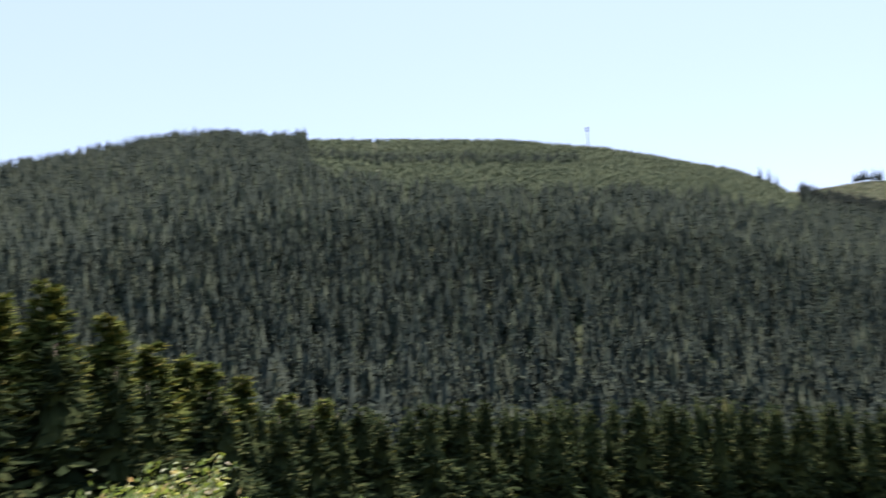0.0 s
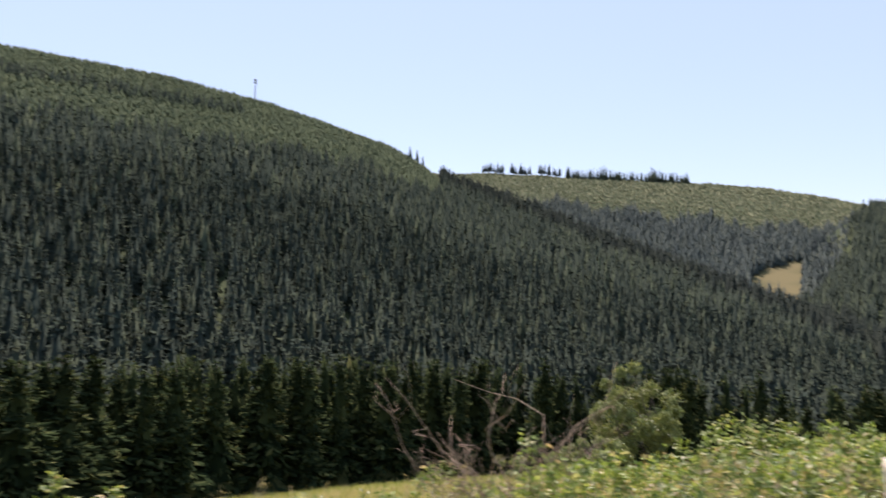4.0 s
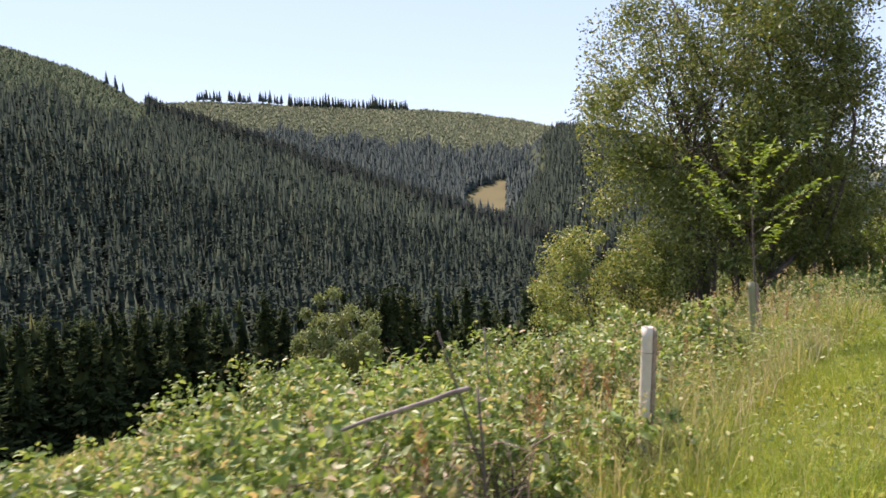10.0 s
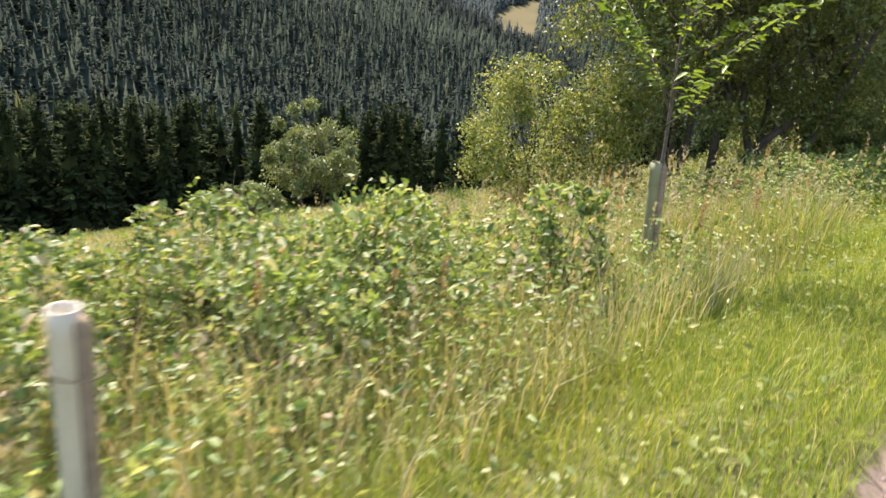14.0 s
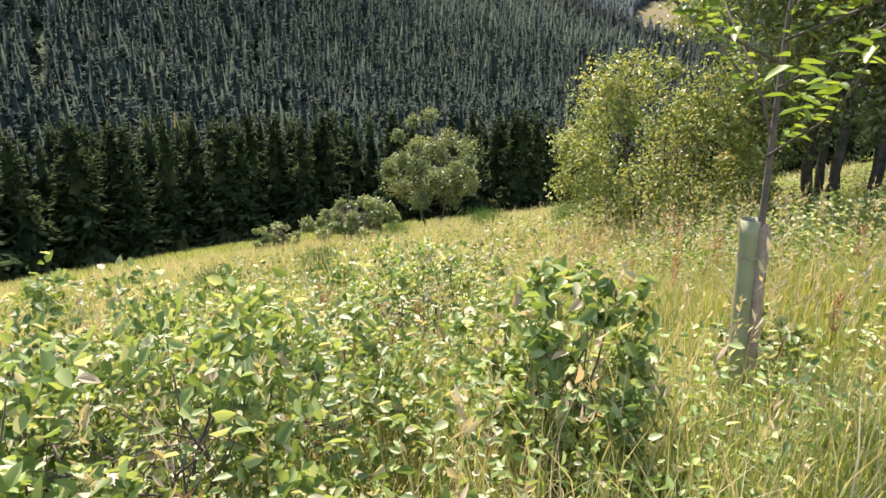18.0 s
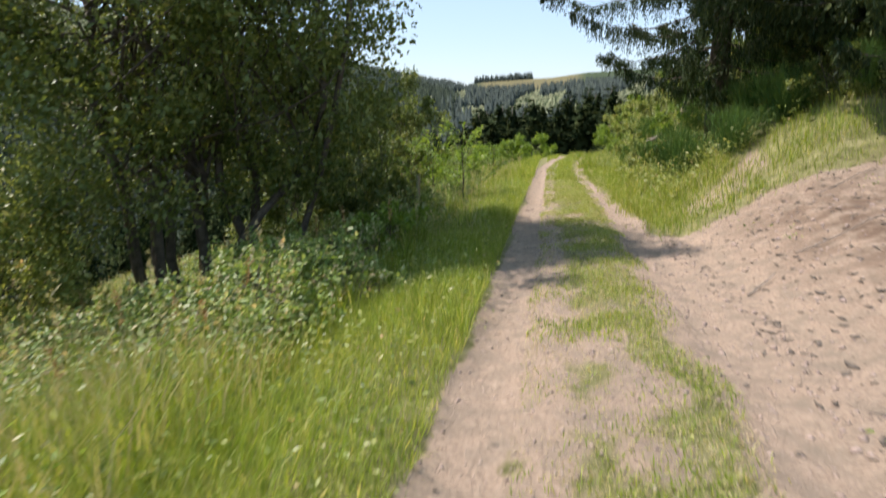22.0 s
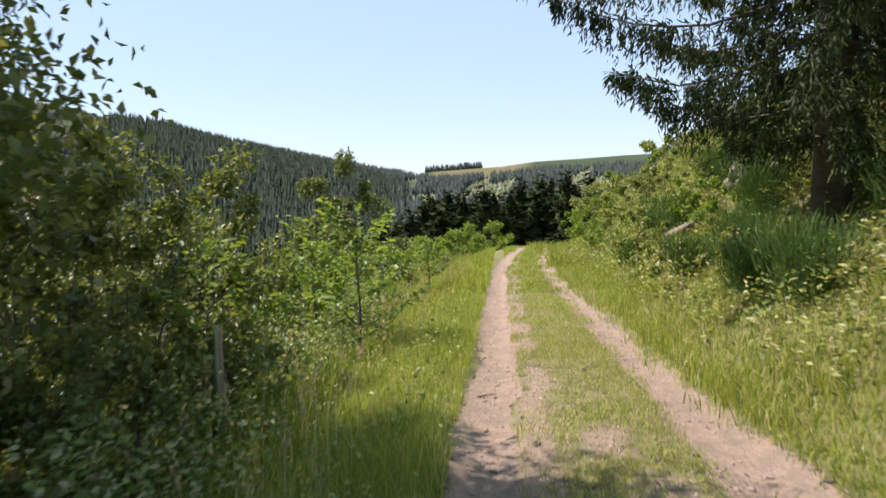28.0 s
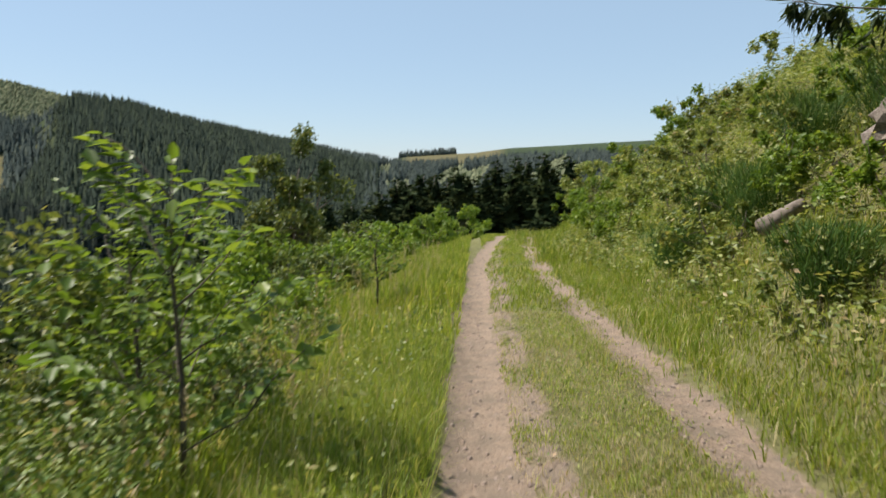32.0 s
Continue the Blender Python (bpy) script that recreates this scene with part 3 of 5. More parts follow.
p = p[(elevation(p, z) > np.interp(az, *YOUNG_EDGE) + 0.22 * np.sin(az * 1.1) + 0.13 * np.sin(az * 3.1) - 0.3) & (layer_z("spur", p[:, 0], p[:, 1]) > z - 4) & (np.abs(az - 97.2) > 0.18) & (r < LAYERS["spur"][1](az) + 14)]
xyz = np.column_stack([p, seat(p[:, 0], p[:, 1]) - 0.4])
plantation = new("young_plantation", mesh_from("young_plantation", *scatter(tiny_templates, xyz, rng.uniform(3.2, 5.4, len(p)), rng.uniform(1.7, 2.4, len(p)), rng), YOUNG))
tagged(plantation, "lighter green young plantation near the hilltop", "forest", kind="stuff")


def layered_spruce(rng, whorls=22, arms=8, r=0.18, per=6):
    """Spruce of sagging boughs in layers, one unit high: crown only."""
    s = (np.repeat(np.arange(whorls), arms * per) + rng.uniform(0, 1, whorls * arms * per)) / whorls
    arm = np.repeat(np.arange(whorls * arms), per)
    reach = ((r * (1 - (np.arange(whorls * arms) // arms) / whorls) ** 0.95 + 0.008) * rng.uniform(0.6, 1.2, whorls * arms))[arm]
    a = (rng.uniform(0, 2 * np.pi, whorls * arms))[arm]
    lift = ((np.arange(whorls * arms) // arms + rng.uniform(-0.9, 0.9, whorls * arms)) / whorls)[arm]
    n = len(a)
    u = rng.uniform(0.1, 0.95, n) ** 0.7
    out = np.stack([np.cos(a), np.sin(a), 0 * a], 1)
    side = np.stack([-np.sin(a), np.cos(a), 0 * a], 1) * rng.uniform(-1, 1, n)[:, None]
    pts = out * (reach * u)[:, None] + side * (0.22 * reach * (1.1 - u))[:, None]
    pts[:, 2] = 0.08 + 0.9 * lift - 0.75 * reach * u + 0.35 * reach * u**2
    d = out * 0.7 + side * 0.8 + rng.normal(size=(n, 3)) * 0.25 - [0, 0, 0.35]
    d[:, 2] += 0.5 * lift
    ln = (0.030 + 0.22 * reach) * rng.uniform(0.7, 1.3, n)
    v, f = leaves(pts, d, np.stack([0 * a, 0 * a, 1 + 0 * a], 1) + out * 0.4 + rng.normal(size=(n, 3)) * 0.35, ln, ln * 0.42, -0.3)
    core = cone_tree(rng, 9, 9, 1.0, r * 0.52)
    return joined([(v, f), core])


near_templates = [layered_spruce(rng, 21, 8, 0.25, 7) for _ in range(4)]
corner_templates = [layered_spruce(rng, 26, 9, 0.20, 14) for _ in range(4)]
mid_templates = [layered_spruce(rng, 13, 6, 0.23, 4) for _ in range(4)]
trunk_v, trunk_f = tube([(0, 0, -0.02), (0, 0, 0.5), (0, 0, 0.96)], [0.012, 0.008, 0.001], 6)
small_crowns = [mesh_from("spruce_crown", v, f, FOREST) for v, f in far_templates]
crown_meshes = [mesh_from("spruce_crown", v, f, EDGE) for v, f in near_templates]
# crowns with the sunlight painted into their green
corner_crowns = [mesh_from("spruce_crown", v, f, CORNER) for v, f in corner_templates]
trunk_mesh = mesh_from("spruce_trunk", trunk_v, trunk_f, BARK)
p = thin(polar_points(rng, -12, 160, 36, 175, 2.4), 4.3)
az, r = polar(p)
p, az, r = p[(r > edge_of_wood(az)) & (az > 9)], az[(r > edge_of_wood(az)) & (az > 9)], r[(r > edge_of_wood(az)) & (az > 9)]
z = land(p[:, 0], p[:, 1])
h = rng.uniform(15, 22.5, len(p))
wide = rng.uniform(0.85, 1.2, len(p))
a2, d2 = np.degrees(np.arctan2(-p[:, 0], p[:, 1] + 11)), np.hypot(p[:, 0], p[:, 1] + 11)
top = 2.05 + d2 * np.tan(np.radians(np.interp(a2, [60, 98, 104, 110, 114, 117, 121, 127.6, 132, 140], [-7, -7, -6.6, -4.5, -3, -1.5, 0.5, 2, 4.5, 6]) + rng.uniform(-1.3, 0.4, len(p))))
h = np.where(d2 < 125, np.clip(top - z, 9, 24), h)
wide = np.where(d2 < 125, np.clip(wide * 17 / h, 0.8, 1.5), wide)
front = (r < edge_of_wood(az) + 7)
far_part = ~front & (r < edge_of_wood(az) + 24)
deep = r >= edge_of_wood(az) + 24
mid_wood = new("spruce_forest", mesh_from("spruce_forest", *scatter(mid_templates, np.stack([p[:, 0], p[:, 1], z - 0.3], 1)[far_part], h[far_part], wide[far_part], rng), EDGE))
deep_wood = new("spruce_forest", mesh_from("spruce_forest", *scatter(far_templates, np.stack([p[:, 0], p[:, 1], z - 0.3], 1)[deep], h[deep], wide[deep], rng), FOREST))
tagged(deep_wood, "tall dark spruces deeper in the valley wood", "forest", kind="stuff")
tagged(mid_wood, "tall dark spruces standing close together in the valley", "forest", kind="stuff")


def spruce_at(x, y, hh, ww, k, label, group, far=None):
    t = thing("spruce_tree", Matrix.LocRotScale((x, y, float(seat(x, y)) - 0.2 - 0.001 * math.hypot(x, y)), Euler((0, 0, (x * 7.1 + y * 3.3) % 6.28)), (hh * ww, hh * ww, hh)), label, "tree", group)
    part("trunk", trunk_mesh, t)
    part("crown", (far or crown_meshes)[k % 4], t)
    return t


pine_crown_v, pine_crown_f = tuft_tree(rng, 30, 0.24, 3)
pine_crown = mesh_from("pine_crown", pine_crown_v * [1, 1, 0.82] + [0, 0, 0.18], pine_crown_f, HAZY_HILLSIDE)


def pine_at(x, y, hh, rng, label, group):
    """Bare-stemmed pine with its crown at the top."""
    t = thing("pine_tree", Matrix.LocRotScale((x, y, float(seat(x, y)) - 0.5), Euler((0, 0, rng.uniform(0, 6))), (hh * 0.8, hh * 0.8, hh * rng.uniform(0.9, 1.1))), label, "tree", group)
    part("trunk", trunk_mesh, t)
    part("crown", pine_crown, t)
    return t


for k, (q, hh, ww) in enumerate(zip(p[front], h[front], wide[front])):
    spruce_at(q[0], q[1], hh, ww, k, "tall dark green spruce at the edge of the valley wood", "spruces along the wood edge")
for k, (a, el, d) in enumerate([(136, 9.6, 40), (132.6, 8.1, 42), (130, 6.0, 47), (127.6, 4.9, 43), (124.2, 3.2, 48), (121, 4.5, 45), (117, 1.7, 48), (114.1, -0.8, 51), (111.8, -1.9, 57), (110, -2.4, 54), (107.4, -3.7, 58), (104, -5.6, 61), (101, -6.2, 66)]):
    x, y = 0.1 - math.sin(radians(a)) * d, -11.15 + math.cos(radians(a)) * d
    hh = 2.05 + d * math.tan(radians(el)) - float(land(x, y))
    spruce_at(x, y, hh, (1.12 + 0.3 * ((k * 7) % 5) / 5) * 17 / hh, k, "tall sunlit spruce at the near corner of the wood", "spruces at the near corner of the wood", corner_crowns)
for k, (a, d, top) in enumerate([(6.6, 95, 9), (5.6, 102, 11), (4.6, 97, 12.5), (3.7, 105, 12), (2.9, 98, 12.5), (2.0, 104, 12), (1.2, 96, 11.5), (.3, 103, 12), (-.6, 98, 11), (-1.6, 106, 12.5), (-2.6, 99, 12),
                              (-3.6, 104, 13), (-4.8, 98, 15), (-5.6, 103, 15.5), (-6.6, 100, 13), (5.0, 112, 13), (1.6, 113, 13), (-3, 114, 13), (7.8, 106, 9), (9, 112, 9)]):
    x, y = -math.sin(radians(a)) * d, math.cos(radians(a)) * d
    top = 0.4 + d * math.tan(radians(float(np.interp(a, [-7, -5, -3, 0, 3, 5, 7, 9], [1.1, 1.4, 0.9, 0.4, 0.2, -0.2, -1.1, -1.7])) + 0.5 * math.sin(k * 2.3))) - float(land(x, y))
    spruce_at(x, y, max(top, 4), 1.5, k, "dark spruce in the wood beyond the bend of the track", "spruces beyond the bend")


# ---- broad-leaved trees and shrubs ----
def lumpy(rng, n, centre, radii, lumps, shell=0.55, low=-0.8):
    """n points in a crown of many lumps, with gaps: points, outward directions, lump centres."""
    u = unit(rng, lumps)
    u[:, 2] = np.clip(u[:, 2], low, 1)
    c = np.asarray(centre) + u * np.asarray(radii) * (rng.uniform(0.25, 1, lumps) ** shell)[:, None]
    k = rng.integers(0, lumps, n)
    size = rng.uniform(0.12, 0.30, lumps) * min(radii)
    d = unit(rng, n)
    return c[k] + d * size[k][:, None] * (rng.uniform(0, 1, n) ** 0.5)[:, None], d, c


def leaf_cloud(rng, pts, size, spread_size=0.35, hang=0.3, shape=leaves, broad=0.55):
    n = len(pts)
    d = unit(rng, n) - [0, 0, hang]
    s = size * rng.uniform(1 - spread_size, 1 + spread_size, n)
    return shape(pts, d, unit(rng, n, 1.5) + [0, 0, 0.8], s, s * broad)


def limb(a, b, r0, r1, rng, bend=0.12, n=6):
    a, b = np.asarray(a, float), np.asarray(b, float)
    t = np.linspace(0, 1, n)[:, None]
    L = np.linalg.norm(b - a)
    off = np.cumsum(rng.normal(size=(n, 3)) * L * bend / n, 0) * np.sin(t * np.pi)
    return tube(a + (b - a) * t + off + [0, 0, 0], np.linspace(r0, r1, n), 6)


def broad_tree(x, y, h, spread_r, n_leaves, leaf, rng, label, stems=4, mat=BIRCH, name="broadleaf_tree", centre_up=0.55, low=-0.8, lumps=70, squash=0.5, group="", trunk_r=0.09):
    z0 = float(land(x, y)) - 0.05
    t = thing(name, pose(x, y, z0), label, "tree" if h > 3 else "shrub", group)
    centre, radii = (0, 0, h * centre_up), (spread_r, spread_r * 0.95, h * squash)
    pts, d, c = lumpy(rng, n_leaves, centre, radii, lumps, low=low)
    pts[:, 2] = np.maximum(pts[:, 2], 0.05 * h * rng.uniform(0, 1, len(pts)) + 0.02)
    part("crown", mesh_from("crown", *(leaf_cloud(rng, pts, leaf, 0.45, 0.1, ovate, 0.56) if mat is BRAMBLE else leaf_cloud(rng, pts, leaf)), mat), t)
    for k in range(stems):
        a = 2 * np.pi * k / stems + rng.uniform(0, 1)
        foot = (0.12 * spread_r * np.cos(a), 0.12 * spread_r * np.sin(a), -0.1)
        top = (0.42 * spread_r * np.cos(a), 0.42 * spread_r * np.sin(a), h * rng.uniform(0.72, 0.9))
        pieces = [limb(foot, top, trunk_r * rng.uniform(0.7, 1), trunk_r * 0.2, rng, 0.25, 9)]
        mine = c[k::stems][:14]
        for q in mine:
            s = rng.uniform(0.25, 0.75)
            start = np.asarray(foot) + (np.asarray(top) - foot) * s
            pieces.append(limb(start, q, trunk_r * 0.28, trunk_r * 0.05, rng, 0.2, 5))
        part("trunk" if k == 0 else "stem", mesh_from("stem", *joined(pieces), BARK, True), t)
    return t


rng = np.random.default_rng(23)
broad_tree(-5.8, 13.0, 10.5, 3.75, 74000, 0.098, rng, "tall willow thicket of several grey stems with small green leaves", 6, BIRCH, "willow_tree", 0.56, -0.75, 190, 0.5, trunk_r=0.11)
broad_tree(-4.2, 13.3, 9.2, 2.6, 34000, 0.09, rng, "willow with dark stems leaning towards the track", 3, BIRCH, "willow_tree", 0.55, -0.75, 100, 0.5, trunk_r=0.09)
broad_tree(-8.0, 10.8, 3.6, 2.0, 27000, 0.075, rng, "yellowish green low willow shrub at the foot of the thicket", 4, WEED, "willow_shrub", 0.5, -0.8, 130, trunk_r=0.03)
broad_tree(-38.0, 27.5, 8.3, 3.4, 20000, 0.21, rng, "round green broadleaf tree alone on the lower meadow", 2, MEADOW_LEAF, "meadow_tree", 0.58, -0.6, 60, 0.45, trunk_r=0.14)
broad_tree(-30.8, 16.9, 3.5, 2.5, 15000, 0.15, rng, "low rounded bush beside the meadow tree", 3, MEADOW_LEAF, "meadow_bush", 0.4, -0.3, 46, 0.45)
broad_tree(-32.4, 13.4, 2.2, 1.5, 2600, 0.15, rng, "low rounded bush beside the meadow tree", 3, MEADOW_LEAF, "meadow_bush", 0.4, -0.3, 30, 0.45)
broad_tree(-11.9, 60.6, 12.7, 3.4, 22000, 0.30, rng, "large dark rounded broadleaf tree below the track", 3, BIRCH, "broadleaf_tree", 0.55, -0.7, 80, 0.48, trunk_r=0.2)
broad_tree(-24, 74, 10, 4.2, 9000, 0.34, rng, "dark rounded broadleaf tree below the track", 3, BIRCH, "broadleaf_tree", 0.55, -0.7, 60, 0.48, trunk_r=0.2)

# hedge of shrubs along the valley side of the track
for k, (x, y, h, w) in enumerate([(-3.9, 17.4, 3.3, 1.3), (-4.3, 19.8, 3.2, 1.5), (-3.2, 21.6, 1.7, 1.0), (-4.4, 22.6, 2.3, 1.3), (-3.1, 24.6, 1.5, 1.0), (-4.4, 26.2, 2.1, 1.3), (-3.3, 28.6, 1.5, 1.1), (-4.8, 30.6, 2.2, 1.5),
                                  (-3.3, 33.0, 1.6, 1.2), (-4.6, 36.0, 2.2, 1.5), (-2.9, 38.6, 1.7, 1.3), (-1.9, 43.5, 1.9, 1.5), (-4.6, 42, 2.3, 1.6), (-0.9, 48, 2.2, 1.6), (-3, 51, 2.5, 1.8), (-2.6, 16.2, 1.4, .8), (-5.4, 17.0, 4.4, 1.7),
                                  (-6.4, 20.8, 3.6, 1.7), (-2.9, 17.2, 3.0, 0.9), (-4.6, 15.8, 4.6, 1.4), (-3.4, 15.4, 3.2, 1.0), (-2.5, 14.6, 1.1, .8), (-1.9, 12.2, 0.9, .7)]):
    broad_tree(x, y, h, w, int((2600 if y < 21 else 1500) * w * h / 2 + 900), 0.08 + 0.002 * max(0, y - 18), rng, "bright green leafy shrub in the hedge beside the track", 3, SAPLING if k % 3 and h < 3 else BIRCH, "hedge_shrub", 0.48, -0.8, 26, 0.52, "hedge shrubs", 0.018)
for x, y, h, w in ((-5.3, -13.5, 1.7, 0.9), (-3.7, -14.9, 1.6, 0.6), (-6.0, -11.8, 1.3, 0.8), (-4.7, -5.5, 1.35, 0.7), (-7.2, -9.5, 1.3, 0.9), (-4.3, 0.6, 1.2, 0.9), (-4.9, 3.2, 1.1, 0.9), (-3.4, 1.6, 0.9, 0.7), (-3.0, 0.7, 1.15, 0.8), (-2.5, 0.0, 0.85, 0.6), (-3.7, -0.4, 1.1, 0.8), (-2.9, 2.6, 0.8, 0.5), (-3.6, -3.6, 1.0, 0.8), (-3.0, -4.4, 0.9, 0.7), (-4.4, -2.6, 1.1, 0.9), (-2.3, -3.4, 1.15, 0.9), (-2.0, -4.3, 1.0, 0.8), (-2.7, -2.3, 1.1, 0.9), (-3.3, -5.0, 1.1, 0.9), (-3.1, -1.2, 0.9, 0.8), (-4.6, -0.8, 1.1, 1.0), (-5.4, 1.6, 1.0, 1.0), (-2.2, -7.2, 0.8, 0.7), (-3.2, -8.2, 1.0, 0.9), (-2.7, 11.6, 1.0, 0.8), (-3.3, 10.6, 1.1, 0.9), (-2.5, 12.6, 0.9, 0.6), (-1.7, -1.3, 0.6, 0.45), (-2.35, -5.7, 0.62, 0.5), (-1.5, 9.2, 0.5, 0.5), (-2.0, 8.4, 0.6, 0.6), (-2.5, 10.4, 0.85, 0.6), (-2.9, 9.6, 0.9, 0.7), (-3.5, 9.0, 1.0, 0.8), (-2.1, 11.4, 0.8, 0.5), (-2.35, 3.8, 0.6, 0.3), (-2.3, -3.7, 1.05, 0.5), (-1.95, -2.6, 0.95, 0.5), (-1.55, -3.9, 0.8, 0.45), (-3.3, 0.2, 1.15, 0.7), (-2.3, 8.8, 1.0, 0.7), (-1.9, 9.7, 0.85, 0.55), (-4.9, -3.6, 1.1, 0.9), (-5.5, -4.6, 1.1, 1.0), (-4.2, -1.9, 1.3, 0.9), (-5.3, -2.6, 1.3, 0.9), (-6.2, -5.6, 1.1, 1.0), (-4.9, -0.2, 1.1, 1.0), (-5.6, -1.4, 1.35, 1.0)):
    h, w = (h * 1.08, w * 1.05) if y < -1.5 and x < -2.1 else (h * 1.18, w) if y < 3.5 and x < -2.4 else (h, w)
    broad_tree(x, y, h, w, int(2100 * w * h + 700), 0.052, rng, "yellow-green elder and bramble bush among the meadow grass", 4, BRAMBLE, "bramble_bush", 0.5, -0.8, 52, 0.52, "bushes in the meadow", 0.014)
# shrubs on the uphill bank
for k, (x, y, h, w) in enumerate([(3.3, 26.5, 1.2, 1.0), (3.0, 29.5, 1.2, 1.0), (4.2, 28, 1.2, 1.2), (3.2, 32.5, 1.3, 1.1), (4.3, 31.5, 1.3, 1.2), (3.6, 36, 1.5, 1.3), (4.6, 25, 1.0, 1.1), (5.4, 27, 1.0, 1.3), (5.6, 30.5, 1.2, 1.4), (4.8, 35, 1.5, 1.4), (3.0, 23.6, 0.9, 0.8), (3.9, 23.2, 0.9, 0.9), (2.9, 21.0, 0.8, 0.7), (3.8, 21.4, 0.8, 0.8), (3.2, 19.0, 0.8, 0.7), (4.9, 23.4, 0.8, 0.9), (3.4, 24.8, 1.0, 0.9), (5.8, 25.4, 0.9, 1.0), (4.6, 20.2, 0.8, 0.8),
                                  (6.0, 24, 0.9, 1.1), (4.3, 40, 1.8, 1.6), (6, 34, 1.4, 1.5), (5.2, 22.3, 0.8, 0.9), (6.6, 21.2, 0.8, 1.0), (5, 44, 2, 1.8), (7.4, 27, 1.0, 1.4), (7.6, 31, 1.2, 1.5), (5.3, 15.8, 1.2, 1.0), (6.3, 16.4, 1.3, 1.1), (7.3, 15.4, 1.2, 1.1), (5.7, 17.4, 1.2, 1.0), (6.7, 14.4, 1.0, 0.9), (8.2, 14.0, 1.1, 1.0)]):
    broad_tree(x, y, h, w, int(2100 * w * h / 2 + 1200), 0.062 + 0.002 * max(0, y - 20), rng, "yellow-green bramble and hazel shrub on the bank", 3, BIRCH if y < 18 else SAPLING if k % 2 else WEED, "bank_shrub", 0.42, -0.6, 26, 0.48, "shrubs on the bank", 0.014)


def sapling(x, y, h, rng, label, arms=11, leaf=0.10, name="sapling_tree", low=0.45, wide=0.30, rise=1.0):
    """Young tree: upswept arms with rows of flat-held leaves on both sides."""
    t = thing(name, pose(x, y, float(land(x, y)) - 0.03), label, "tree")
    stem = np.array([[0, 0, 0], [0.02, 0.01, h * 0.35], [-0.02, 0.03, h * 0.7], [0.03, 0.0, h]])
    part("trunk", mesh_from("stem", *tube(stem, [0.022, 0.017, 0.01, 0.003], 6), BARK, True), t)
    lines = [(np.array([0, 0, h * 0.62]), np.array([0.03, 0, h]))]
    for k in range(arms):
        s = low + (0.95 - low) * k / arms
        a = k * 2.4 + rng.uniform(-0.8, 0.8)
        L = h * wide * (1.2 - s) * rng.uniform(0.6, 1.25) + 0.12
        start = np.array([0, 0, s * h])
        tip = start + np.array([np.cos(a), np.sin(a), rise * rng.uniform(0.6, 1.1)]) * L
        part("branch", mesh_from("branch", *limb(start, tip, 0.007, 0.002, rng, 0.15, 5), BARK, True), t)
        lines.append((start, tip))
        if L > 0.35:
            twig = tip - start + np.array([-np.sin(a), np.cos(a), 0.1]) * L * rng.choice([-0.6, 0.6])
            lines.append((start + (tip - start) * 0.4, start + (tip - start) * 0.4 + twig * 0.5))
    base, direc = [], []
    for start, tip in lines:
        way = tip - start
        L = np.linalg.norm(way)
        m = int(4 + L / leaf * 2.4)
        u = np.linspace(0.15, 1, m)[:, None]
        side = np.cross(way / L, [0, 0, 1.0])
        side = side / (np.linalg.norm(side) + 1e-6) * np.where(np.arange(m) % 2, 1, -1)[:, None]
        base.append(start + way * u + rng.normal(size=(m, 3)) * 0.012)
        direc.append(side * rng.uniform(0.5, 1.1, m)[:, None] + way / L * 0.6 + rng.normal(size=(m, 3)) * 0.3 - [0, 0, 0.25])
    base, direc = np.concatenate(base), np.concatenate(direc)
    s = leaf * rng.uniform(0.6, 1.2, len(base))
    part("foliage", mesh_from("foliage", *ovate(base, direc, rng.normal(size=(len(base), 3)) * 0.3 + [0, 0, 1.0], s, s * 0.5), SAPLING), t)
    return t


sapling(-2.25, 3.32, 2.85, rng, "young tree with bright backlit leaves growing out of its shelter", 13, 0.085, low=0.5, wide=0.42)
sapling(-1.72, 18.9, 2.0, rng, "young hazel sapling with broad bright green leaves", 15, 0.125, "sapling_tree", 0.15, 0.46, 0.95)
sapling(-2.35, 15.9, 1.9, rng, "young tree with bright leaves beside the track", 11, 0.11)
sapling(-2.7, 20.3, 2.2, rng, "young hazel sapling with broad bright green leaves", 15, 0.12, "sapling_tree", 0.15, 0.46, 0.95)
sapling(-1.5, 25.2, 1.3, rng, "small dense young tree beside the track", 16, 0.09, "sapling_tree", 0.35, 0.4, 0.8)
sapling(-3.3, -2.0, 1.3, rng, "slim leafy sapling among the brambles", 9, 0.07)


